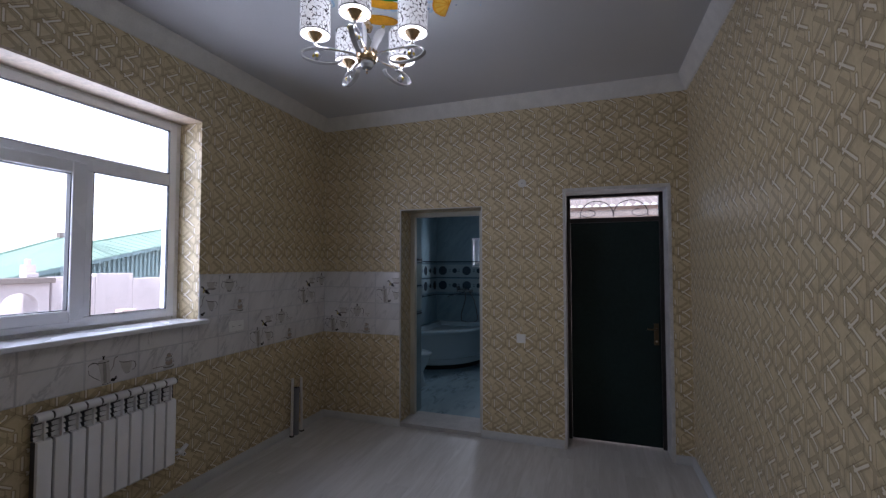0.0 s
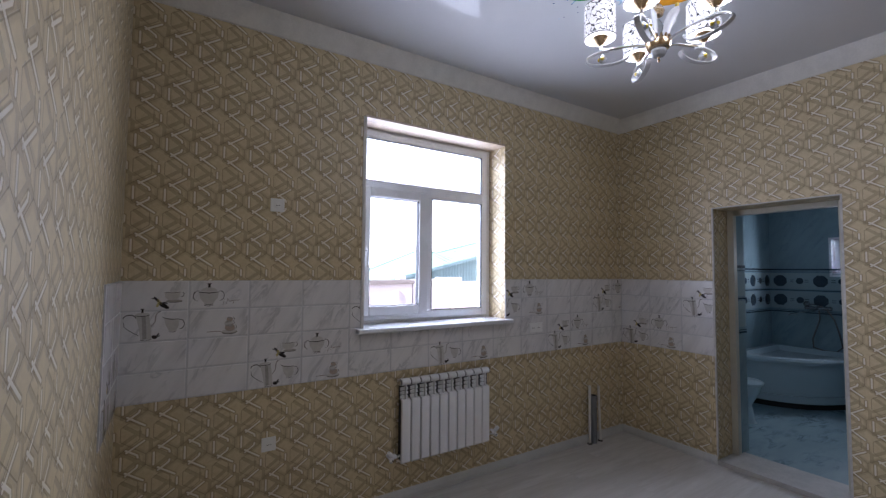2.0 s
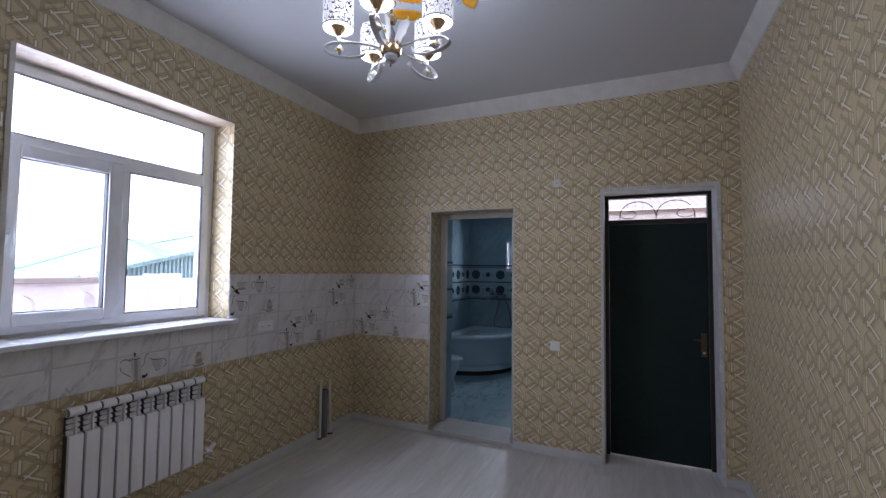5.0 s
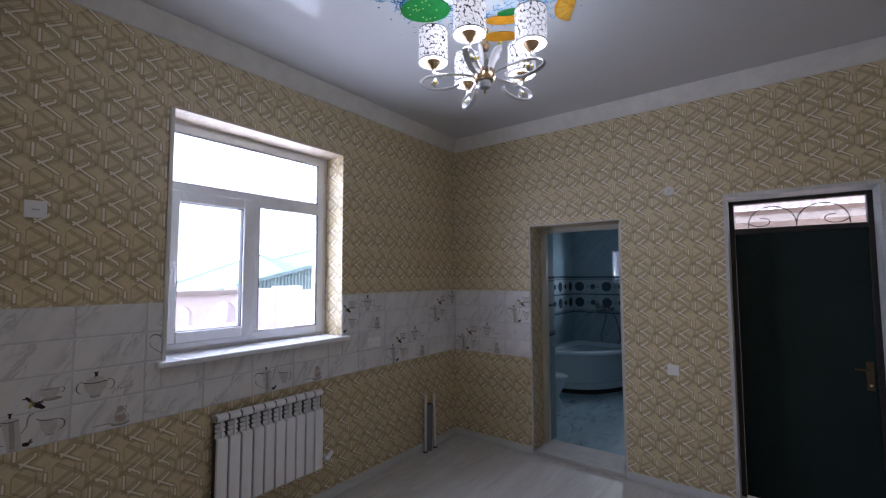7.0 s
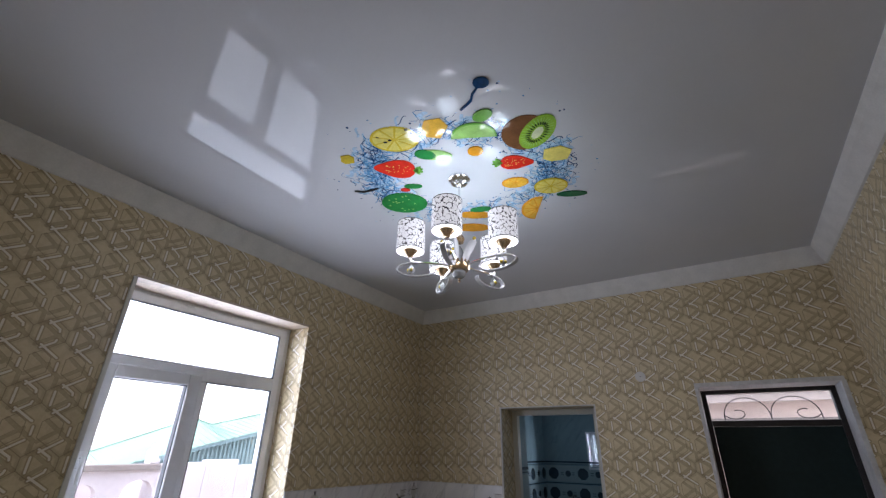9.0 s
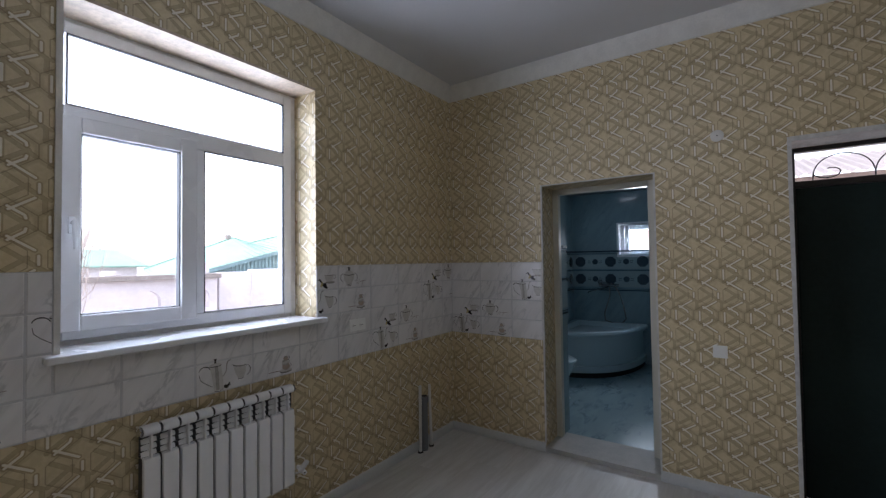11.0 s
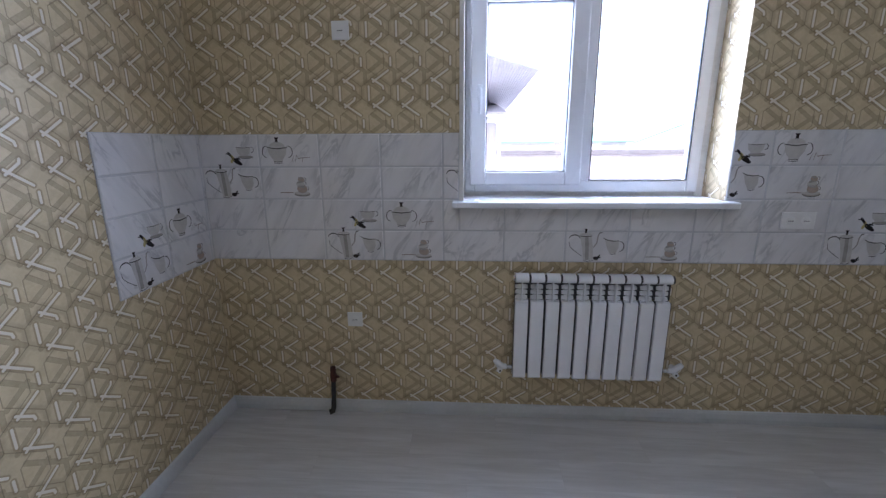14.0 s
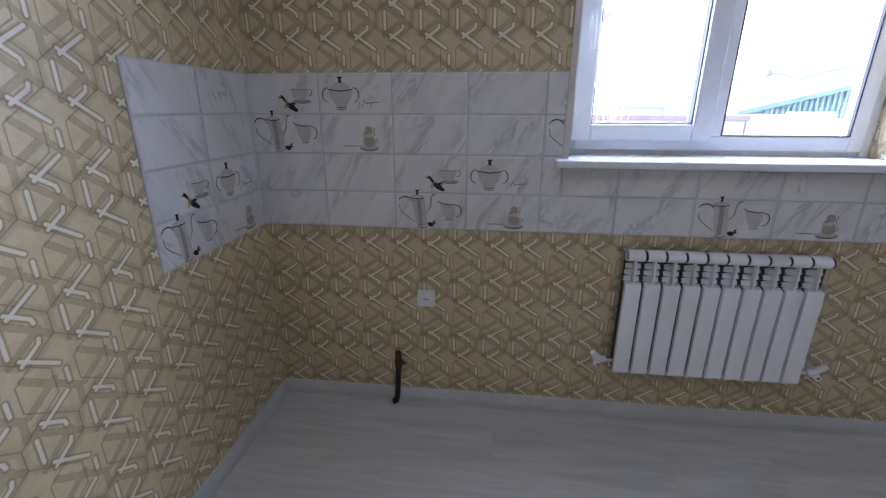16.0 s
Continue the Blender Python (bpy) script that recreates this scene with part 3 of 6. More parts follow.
# ---- house door ----
DY = 4.52
door = thing("door_2", "closed dark green-black metal door under a glazed fanlight", "door", kind="structure")
bm = bmesh.new()
for lo, hi in (((MD[0] + 0.004, DY, 0.0), (MD[0] + 0.038, 4.585, MD[2] - 0.006)), ((MD[1] - 0.036, DY, 0.0), (MD[1] - 0.004, 4.585, MD[2] - 0.006)),
               ((MD[0] + 0.038, DY, MD[2] - 0.036), (MD[1] - 0.036, 4.585, MD[2] - 0.006)), ((MD[0] + 0.038, DY, 2.062), (MD[1] - 0.036, 4.585, 2.104))):
    box(bm, lo, hi, 0.003)
part("door_frame", bm, "door_frame", door)
bm = bmesh.new()
box(bm, (MD[0] + 0.04, DY + 0.012, 0.012), (MD[1] - 0.038, DY + 0.06, 2.060), 0.004)
leaf = part("door_leaf", bm, "door", door)
bm = bmesh.new()
box(bm, (0.862, DY + 0.002, 0.93), (0.902, DY + 0.013, 1.125), 0.004)
plate = part("lock_plate", bm, "brass", leaf, "aged brass lock plate")
bm = bmesh.new()
tube(bm, [(0.884, DY + 0.006, 1.075), (0.884, DY - 0.045, 1.075), (0.874, DY - 0.052, 1.075), (0.80, DY - 0.05, 1.077)], [0.009, 0.009, 0.009, 0.007])
part("door_handle", bm, "brass", leaf, "dull brass lever handle", True)
bm = bmesh.new()
lathe(bm, [(0.009, -0.004), (0.009, 0.0)], (0.882, DY, 0.965), 12, "y")
part("keyhole", bm, "chrome", leaf)
fan = box_part("pane", (MD[0] + 0.036, 4.560, 2.102), (MD[1] - 0.034, 4.566, MD[2] - 0.034), "glass", door)
fan.visible_shadow = False
for sgn in (-1, 1):
    bm = bmesh.new()
    cx, cz, pts = 0.535, 2.108, []
    for i in range(25):                      # a rising arc that ends in a spiral
        a = math.pi * i / 24
        pts.append((cx + sgn * (0.15 - 0.15 * math.cos(a)), 4.545, cz + 0.16 * math.sin(a) ** 0.8))
    for i in range(1, 22):
        a = math.pi + 1.6 * math.pi * i / 21
        r = 0.085 - 0.052 * i / 21
        pts.append((cx + sgn * (0.215 - r * math.cos(a)), 4.545, cz + 0.05 + r * 0.6 * math.sin(a)))
    tube(bm, pts, 0.0038, 6)
    part("scroll", bm, "door_frame", door, "dark wrought-iron scroll", True)

# ---- bathroom shell ----
BX0, BX1, BY0, BY1, BZ0, BZ1 = -2.40, -0.30, 4.60, 7.75, 0.038, 2.62
BW = (-1.70, -1.08, 1.64, 2.13)
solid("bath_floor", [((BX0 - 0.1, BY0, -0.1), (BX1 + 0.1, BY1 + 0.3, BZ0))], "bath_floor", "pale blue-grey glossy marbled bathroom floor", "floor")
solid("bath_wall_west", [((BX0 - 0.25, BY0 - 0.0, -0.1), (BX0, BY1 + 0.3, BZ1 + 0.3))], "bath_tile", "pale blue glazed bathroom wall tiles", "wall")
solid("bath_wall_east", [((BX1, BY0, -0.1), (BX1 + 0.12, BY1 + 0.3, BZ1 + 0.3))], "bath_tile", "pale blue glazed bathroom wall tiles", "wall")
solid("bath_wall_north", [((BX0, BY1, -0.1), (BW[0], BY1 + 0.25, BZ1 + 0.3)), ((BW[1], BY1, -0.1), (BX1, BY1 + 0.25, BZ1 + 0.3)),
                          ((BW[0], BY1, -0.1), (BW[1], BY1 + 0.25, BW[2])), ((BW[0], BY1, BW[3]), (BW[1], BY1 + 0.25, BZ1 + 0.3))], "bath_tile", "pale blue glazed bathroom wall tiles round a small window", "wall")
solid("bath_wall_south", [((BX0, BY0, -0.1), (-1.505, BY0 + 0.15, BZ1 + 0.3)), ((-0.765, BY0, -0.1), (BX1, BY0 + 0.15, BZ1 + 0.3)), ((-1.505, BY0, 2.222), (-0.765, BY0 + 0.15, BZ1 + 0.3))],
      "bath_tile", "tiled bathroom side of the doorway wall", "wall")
bm = bmesh.new()
n = 24
for i in range(n):
    a = BY0 + (BY1 - BY0) * i / n
    box(bm, (BX0, a + 0.004, BZ1), (BX1, a + (BY1 - BY0) / n - 0.004, BZ1 + 0.02), 0.003)
box(bm, (BX0 - 0.1, BY0, BZ1 + 0.012), (BX1 + 0.1, BY1 + 0.2, BZ1 + 0.1))
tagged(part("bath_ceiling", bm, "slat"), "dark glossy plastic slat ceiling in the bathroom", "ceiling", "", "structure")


def band(name, origin, along, length, inward):
    """Two rows of patterned tiles between dark lines."""
    root = thing(name, "two rows of blue patterned border tiles with octagons", "tile border", "bathroom tile borders", kind="structure")
    o, d, w = Vector(origin), Vector(along), Vector(inward)

    def slab(bm, s0, s1, z0, z1, t0, t1):
        sheet(bm, [o + d * s0 + w * t0 + Vector((0, 0, z0)), o + d * s1 + w * t0 + Vector((0, 0, z0)), o + d * s1 + w * t0 + Vector((0, 0, z1)), o + d * s0 + w * t0 + Vector((0, 0, z1))], w, t1 - t0)

    for za, zb in ((1.445, 1.665), (1.165, 1.405)):
        s = 0.0
        while s < length - 0.01:
            e = min(s + 0.46, length)
            bm = bmesh.new()
            slab(bm, s + 0.001, e - 0.001, za, zb, 0.0, 0.005)
            tile = part("tile", bm, "bath_band", root)
            bm = bmesh.new()
            zc, mid = (za + zb) / 2, s + 0.23
            for cx, r, n in ((mid - 0.11, 0.085, 8), (mid + 0.12, 0.045, 10)):
                if cx + r < length:
                    ring = [o + d * (cx + r * math.cos(2 * math.pi * (k + 0.5) / n)) + w * 0.005 + Vector((0, 0, zc + r * math.sin(2 * math.pi * (k + 0.5) / n))) for k in range(n)]
                    sheet(bm, ring, w, 0.002)
            for cx in (mid + 0.03, mid + 0.20):
                if cx + 0.03 < length:
                    for dz in (-0.018, 0.01):
                        slab(bm, cx - 0.025, cx + 0.02, zc + dz, zc + dz + 0.008, 0.005, 0.007)
            part("motif", bm, "bath_line", tile, "dark blue octagons and bars")
            s = e
    for za, zb in ((1.705, 1.728), (1.418, 1.430), (1.108, 1.124), (1.135, 1.141), (1.68, 1.686)):
        bm = bmesh.new()
        slab(bm, 0.0, length, za, zb, 0.0, 0.008)
        part("strip", bm, "bath_line", root, "dark blue glazed strip")


band("border_1", (BX0, BY1, 0), (1, 0, 0), BX1 - BX0, (0, -1, 0))
band("border_2", (BX0, BY1 - 0.01, 0), (0, -1, 0), 2.9, (1, 0, 0))
band("border_3", (-1.505, BY0 + 0.002, 0), (0, 1, 0), 0.146, (1, 0, 0))

bwin = thing("window_2", "small white plastic bathroom window, closed", "window", kind="structure")
WY = BY1 + 0.10
bm = bmesh.new()
for lo, hi in (((BW[0] + 0.01, WY, BW[2]), (BW[0] + 0.075, WY + 0.06, BW[3])), ((BW[1] - 0.075, WY, BW[2]), (BW[1] - 0.01, WY + 0.06, BW[3])),
               ((BW[0] + 0.075, WY, BW[2]), (BW[1] - 0.075, WY + 0.06, BW[2] + 0.07)), ((BW[0] + 0.075, WY, BW[3] - 0.07), (BW[1] - 0.075, WY + 0.06, BW[3]))):
    box(bm, lo, hi, 0.005)
part("window_frame", bm, "pvc", bwin)
bm = bmesh.new()
for lo, hi in (((BW[0] + 0.08, WY - 0.02, BW[2] + 0.03), (BW[0] + 0.15, WY + 0.02, BW[3] - 0.03)), ((BW[1] - 0.15, WY - 0.02, BW[2] + 0.03), (BW[1] - 0.08, WY + 0.02, BW[3] - 0.03)),
               ((BW[0] + 0.15, WY - 0.02, BW[2] + 0.03), (BW[1] - 0.15, WY + 0.02, BW[2] + 0.1)), ((BW[0] + 0.15, WY - 0.02, BW[3] - 0.1), (BW[1] - 0.15, WY + 0.02, BW[3] - 0.03))):
    box(bm, lo, hi, 0.006)
part("sash", bm, "pvc", bwin)
bm = bmesh.new()
box(bm, (BW[0] + 0.1, WY - 0.05, 1.84), (BW[0] + 0.118, WY - 0.02, 1.92), 0.004)
part("handle", bm, "pvc", bwin)
p_ = box_part("pane", (BW[0] + 0.148, WY + 0.004, BW[2] + 0.098), (BW[1] - 0.148, WY + 0.010, BW[3] - 0.098), "glass", bwin)
p_.visible_shadow = False
bm = bmesh.new()
for lo, hi in (((BW[0] - 0.02, BY1 - 0.006, BW[2] - 0.02), (BW[0] + 0.008, WY, BW[3] + 0.02)), ((BW[1] - 0.008, BY1 - 0.006, BW[2] - 0.02), (BW[1] + 0.02, WY, BW[3] + 0.02)),
               ((BW[0] + 0.008, BY1 - 0.006, BW[2] - 0.02), (BW[1] - 0.008, WY, BW[2] + 0.008)), ((BW[0] + 0.008, BY1 - 0.006, BW[3] - 0.008), (BW[1] - 0.008, WY, BW[3] + 0.02))):
    box(bm, lo, hi)
part("reveal", bm, "pvc", bwin)


# ---- bathroom things ----
def corner_tub():
    tub = thing("corner_bathtub", "white acrylic corner bathtub with a rounded stepped front", "bathtub", at=(BX0, BY1, BZ0))
    nseg = 20

    def outline(grow):
        """Corner first, then along the front curve."""
        pts = [(0.003, -0.003), (1.08 + grow, -0.003)]
        for i in range(nseg + 1):
            a = math.pi / 2 * i / nseg
            k = 0.80
            pts.append(((1.08 + grow) * (math.cos(a) ** k), -(1.36 + grow) * (math.sin(a) ** k)))
        pts.append((0.003, -(1.36 + grow)))
        return pts

    def prism(bm, pts, za, zb, closed=True):
        lo = [bm.verts.new((x, y, za)) for x, y in pts]
        hi = [bm.verts.new((x, y, zb)) for x, y in pts]
        for i in range(len(pts)):
            j = (i + 1) % len(pts)
            bm.faces.new((lo[i], lo[j], hi[j], hi[i]))
        if closed:
            bm.faces.new(hi)
            bm.faces.new(lo[::-1])

    bm = bmesh.new()
    prism(bm, outline(-0.06), 0.13, 0.53)
    part("apron", bm, "enamel", tub, smooth=True)
    bm = bmesh.new()
    prism(bm, outline(-0.015), 0.07, 0.15)
    part("step_moulding", bm, "enamel", tub, smooth=True)
    # black solid in place of the shade below the raised tub
    bm = bmesh.new()
    prism(bm, outline(-0.04), 0.0, 0.068)
    part("gap_shade", bm, "dark", tub, "black block standing in for the shade under the tub")
    # rim ring and bowl
    bm = bmesh.new()
    levels = [(0.0, 0.53), (0.008, 0.565), (-0.012, 0.59), (-0.09, 0.595), (-0.12, 0.57), (-0.20, 0.35), (-0.32, 0.2)]
    rings = []
    for grow, z in levels:
        inset = -grow if grow < -0.02 else 0.0
        ring = []
        for x, y in outline(grow):
            ring.append(bm.verts.new((max(x, 0.003 + inset), min(y, -0.003 - inset), z)))
        rings.append(ring)
    for a, b in zip(rings, rings[1:]):
        for i in range(len(a)):
            j = (i + 1) % len(a)
            bm.faces.new((a[i], a[j], b[j], b[i]))
    bm.faces.new(rings[-1])
    part("basin", bm, "enamel", tub, smooth=True)


corner_tub()


def toilet():
    t = thing("toilet", "white ceramic toilet with its lid down", "toilet", at=(BX0, 5.62, BZ0))

    def oval(cx, cy, rx, ry, z, n=20):
        return [(cx + rx * math.cos(2 * math.pi * i / n), cy + ry * math.sin(2 * math.pi * i / n), z) for i in range(n)]

    def loft(name, rings, lab=""):
        bm = bmesh.new()
        vs = [[bm.verts.new(p) for p in r] for r in rings]
        for a, b in zip(vs, vs[1:]):
            for i in range(len(a)):
                bm.faces.new((a[i], a[(i + 1) % len(a)], b[(i + 1) % len(b)], b[i]))
        bm.faces.new(vs[0][::-1])
        bm.faces.new(vs[-1])
        part(name, bm, "enamel", t, lab, True)

    loft("pedestal", [oval(0.40, 0, 0.22, 0.13, 0.0), oval(0.40, 0, 0.20, 0.11, 0.03), oval(0.40, 0, 0.17, 0.10, 0.18), oval(0.42, 0, 0.23, 0.16, 0.33), oval(0.42, 0, 0.25, 0.185, 0.40)])
    loft("lid", [oval(0.43, 0, 0.25, 0.185, 0.402), oval(0.43, 0, 0.26, 0.195, 0.412), oval(0.43, 0, 0.26, 0.195, 0.432), oval(0.43, 0, 0.24, 0.175, 0.444)])
    box_part("cistern", (0.004, -0.18, 0.40), (0.17, 0.18, 0.78), "enamel", t, 0.02)
    bm = bmesh.new()
    lathe(bm, [(0.02, 0.0), (0.02, 0.012)], (0.085, 0, 0.78), 12)
    part("flush_button", bm, "chrome", t)


toilet()

mix = thing("bath_mixer", "chrome bath mixer with hose and hand shower on the tiled wall", "mixer tap", at=(-1.84, BY1, 1.19))
bm = bmesh.new()
tube(bm, [(-0.10, -0.05, 0), (0.10, -0.05, 0)], 0.026, 12)
tube(bm, [(-0.075, 0.0, 0), (-0.075, -0.05, 0)], 0.022, 10)
tube(bm, [(0.075, 0.0, 0), (0.075, -0.05, 0)], 0.022, 10)
part("body", bm, "chrome_shaded", mix, smooth=True)
bm = bmesh.new()
tube(bm, [(0, -0.05, -0.01), (-0.02, -0.14, -0.03), (-0.10, -0.24, -0.05), (-0.22, -0.32, -0.085), (-0.24, -0.335, -0.10)], 0.011, 8)
part("spout", bm, "chrome_shaded", mix, smooth=True)
for sx in (-0.125, 0.125):
    bm = bmesh.new()
    lathe(bm, [(0.022, -0.02), (0.028, 0.0), (0.022, 0.02)], (sx, -0.05, 0), 12, "x")
    part("knob", bm, "chrome_shaded", mix, smooth=True)
# hose takes a dark colour that carries the room's dimness
bm = bmesh.new()
hose = [(0.03, -0.06, 0.03), (0.10, -0.07, -0.02), (0.17, -0.06, -0.15), (0.21, -0.05, -0.32), (0.24, -0.05, -0.50), (0.18, -0.07, -0.565), (0.05, -0.09, -0.56), (-0.05, -0.10, -0.53), (-0.06, -0.09, -0.42), (-0.02, -0.07, -0.28), (0.015, -0.06, -0.15), (0.01, -0.055, -0.03)]
tube(bm, hose, 0.010, 8)
part("hose", bm, "acryl_dark", mix, "ribbed shower hose, coloured dark for the dim room", True)
bm = bmesh.new()
lathe(bm, [(0.012, 0.0), (0.035, 0.02), (0.037, 0.035)], (-0.13, -0.07, 0.05), 14, "y")
tube(bm, [(-0.13, -0.05, 0.05), (-0.05, -0.06, 0.045), (0.03, -0.06, 0.03)], 0.010, 8)
part("hand_shower", bm, "chrome_shaded", mix, smooth=True)
bar_l = thing("ceiling_light", "slim bright ceiling strip light in the bathroom", "ceiling light", at=(-1.66, 7.08, BZ1))
bm = bmesh.new()
box(bm, (-0.11, -0.03, -0.012), (0.11, 0.03, 0.0), 0.003)
part("housing", bm, "pvc", bar_l)
bm = bmesh.new()
box(bm, (-0.105, -0.024, -0.018), (0.105, 0.024, -0.012), 0.002)
part("diffuser", bm, "bath_glow", bar_l)

# ---- tiled band ----
TW, TH, TZ = 0.3165, 0.165, 1.585


def wall_frame(which):
    """Origin at the top of the band, the way along it, and the way into the room."""
    return {"west": (Vector((XW, 0.0, TZ)), Vector((0, 1, 0)), Vector((1, 0, 0))),
            "north": (Vector((XW + 0.008, YN, TZ)), Vector((1, 0, 0)), Vector((0, -1, 0))),
            "south": (Vector((-1.817, YS, TZ)), Vector((-1, 0, 0)), Vector((0, 1, 0)))}[which]


def ellipse(cx, cy, rx, ry, n=20, a0=0.0, a1=2 * math.pi, turn=0.0):
    full = abs(a1 - a0 - 2 * math.pi) < 1e-6
    out = []
    for i in range(n if full else n + 1):
        a = a0 + (a1 - a0) * i / n
        x, y = rx * math.cos(a), ry * math.sin(a)
        out.append((cx + x * math.cos(turn) - y * math.sin(turn), cy + x * math.sin(turn) + y * math.cos(turn)))
    return out


def stroke(points, width):
    """The outline of a line of some width."""
    a, b = [], []
    for i, p in enumerate(points):
        q, r = points[max(i - 1, 0)], points[min(i + 1, len(points) - 1)]
        dx, dy = r[0] - q[0], r[1] - q[1]
        n = math.hypot(dx, dy) or 1.0
        w = width * (0.55 + 0.45 * math.sin(math.pi * (i + 0.5) / len(points)))
        a.append((p[0] - dy / n * w / 2, p[1] + dx / n * w / 2))
        b.append((p[0] + dy / n * w / 2, p[1] - dx / n * w / 2))
    return a + b[::-1]


class Motif:
    """Printed shapes on a pair of tiles; x runs along, y down from the block's top, in metres."""

    def __init__(self):
        self.bms = {}

    def fill(self, material, pts, lift=0.0006):
        bm = self.bms.setdefault(material, bmesh.new())
        sheet(bm, [(x, 0.0, -y) for x, y in pts], (0, 1, 0), lift)

    def line(self, material, pts, width=0.0022, lift=0.0010):
        bm = self.bms.setdefault(material, bmesh.new())
        out = stroke(pts, width)
        n = len(pts)
        up = Vector((0, lift, 0))
        v = [bm.verts.new(Vector((x, 0.0, -y)) + up) for x, y in out]
        for i in range(n - 1):
            bm.faces.new((v[i], v[i + 1], v[2 * n - 2 - i], v[2 * n - 1 - i]))

    def meshes(self):
        return [(k, mesh_of("motif", bm, k)) for k, bm in self.bms.items()]


def cup_tile():
    m = Motif()
    m.fill("china_dark", ellipse(0.245, 0.113, 0.040, 0.008), 0.0004)
    m.fill("china", [(0.197, 0.064), (0.275, 0.064), (0.270, 0.090), (0.255, 0.108), (0.218, 0.108), (0.202, 0.090)])
    m.line("ink", [(0.197, 0.064), (0.236, 0.068), (0.275, 0.064)])
    m.line("ink", ellipse(0.279, 0.077, 0.012, 0.013, 12, -1.6, 1.9), 0.003)
    m.line("ink", ellipse(0.245, 0.113, 0.040, 0.008, 16, 0.2, 3.0))
    for cx, cy, rx, ry, t, k in ((0.195, 0.135, 0.026, 0.012, 0.6, "ink"), (0.175, 0.118, 0.018, 0.008, 1.1, "cream"), (0.163, 0.103, 0.020, 0.006, 0.9, "ink"), (0.170, 0.132, 0.014, 0.007, 2.0, "cream"),
                              (0.152, 0.098, 0.014, 0.003, 0.1, "ink"), (0.212, 0.148, 0.012, 0.008, 0.2, "ink"), (0.205, 0.122, 0.012, 0.004, 0.3, "ink")):
        m.fill(k, ellipse(cx, cy, rx, ry, 12, turn=t), 0.0008)
    return m


def jug_tile():
    m = Motif()
    m.fill("china", [(0.072, 0.022), (0.132, 0.022), (0.142, 0.09), (0.146, 0.150), (0.098, 0.156), (0.088, 0.09)])
    m.fill("china_dark", [(0.098, 0.028), (0.116, 0.028), (0.122, 0.09), (0.124, 0.150), (0.106, 0.152), (0.103, 0.09)], 0.0009)
    m.fill("china", ellipse(0.102, 0.020, 0.032, 0.012, 14, math.pi, 2 * math.pi))
    m.line("ink", ellipse(0.102, 0.020, 0.032, 0.006, 12, 0.0, math.pi), 0.004)
    m.fill("ink", [(0.092, -0.014), (0.110, -0.014), (0.105, -0.004), (0.107, 0.008), (0.096, 0.008), (0.098, -0.004)], 0.0012)
    m.line("ink", ellipse(0.046, 0.040, 0.028, 0.022, 14, math.pi * 1.05, math.pi * 1.95), 0.005)
    m.line("ink", [(0.020, 0.055), (0.024, 0.080), (0.045, 0.100), (0.070, 0.118), (0.088, 0.130)], 0.003)
    m.line("china_dark", [(0.143, 0.085), (0.160, 0.060), (0.163, 0.025), (0.170, 0.008), (0.182, 0.006)], 0.007)
    m.line("ink", [(0.166, 0.012), (0.172, 0.006), (0.184, 0.004)], 0.003)
    m.line("ink", [(0.098, 0.156), (0.122, 0.159), (0.148, 0.152)], 0.003)
    for cx, cy, rx, ry, t in ((0.160, 0.142, 0.014, 0.010, 0.3), (0.175, 0.130, 0.010, 0.004, -0.9), (0.178, 0.138, 0.009, 0.003, -0.3)):
        m.fill("ink", ellipse(cx, cy, rx, ry, 12, turn=t), 0.0012)
    m.fill("china", [(0.200, 0.040), (0.270, 0.050), (0.272, 0.085), (0.258, 0.115), (0.228, 0.115), (0.212, 0.085)])
    m.line("ink", [(0.192, 0.034), (0.210, 0.044), (0.240, 0.050), (0.272, 0.047)], 0.004)
    m.line("ink", ellipse(0.278, 0.078, 0.020, 0.026, 14, -1.9, 1.7), 0.004)
    m.line("ink", [(0.226, 0.117), (0.243, 0.120), (0.260, 0.116)], 0.003)
    return m


def bowl_tile():
    m = Motif()
    m.fill("china", [(0.048, 0.066), (0.150, 0.066), (0.144, 0.100), (0.124, 0.128), (0.120, 0.142), (0.078, 0.142), (0.074, 0.128), (0.054, 0.100)])
    m.fill("china", ellipse(0.099, 0.064, 0.042, 0.026, 16, math.pi, 2 * math.pi))
    m.fill("ink", [(0.087, 0.016), (0.111, 0.016), (0.104, 0.028), (0.107, 0.040), (0.091, 0.040), (0.094, 0.028)], 0.0012)
    m.line("ink", [(0.046, 0.066), (0.099, 0.073), (0.152, 0.066)], 0.005)
    m.line("ink", ellipse(0.042, 0.088, 0.022, 0.028, 14, 1.6, 5.0), 0.004)
    m.line("ink", ellipse(0.156, 0.088, 0.022, 0.028, 14, -1.8, 1.6), 0.004)
    m.line("ink", [(0.076, 0.136), (0.099, 0.139), (0.122, 0.136)], 0.003)
    m.line("ink", [(0.076, 0.144), (0.099, 0.147), (0.122, 0.144)], 0.003)
    m.line("script", [(0.172, 0.140), (0.182, 0.110), (0.190, 0.138), (0.198, 0.105), (0.208, 0.125), (0.220, 0.118)], 0.0035)
    m.line("script", [(0.205, 0.122), (0.230, 0.118), (0.268, 0.116)], 0.003)
    m.line("script", [(0.232, 0.120), (0.226, 0.140)], 0.003)
    return m


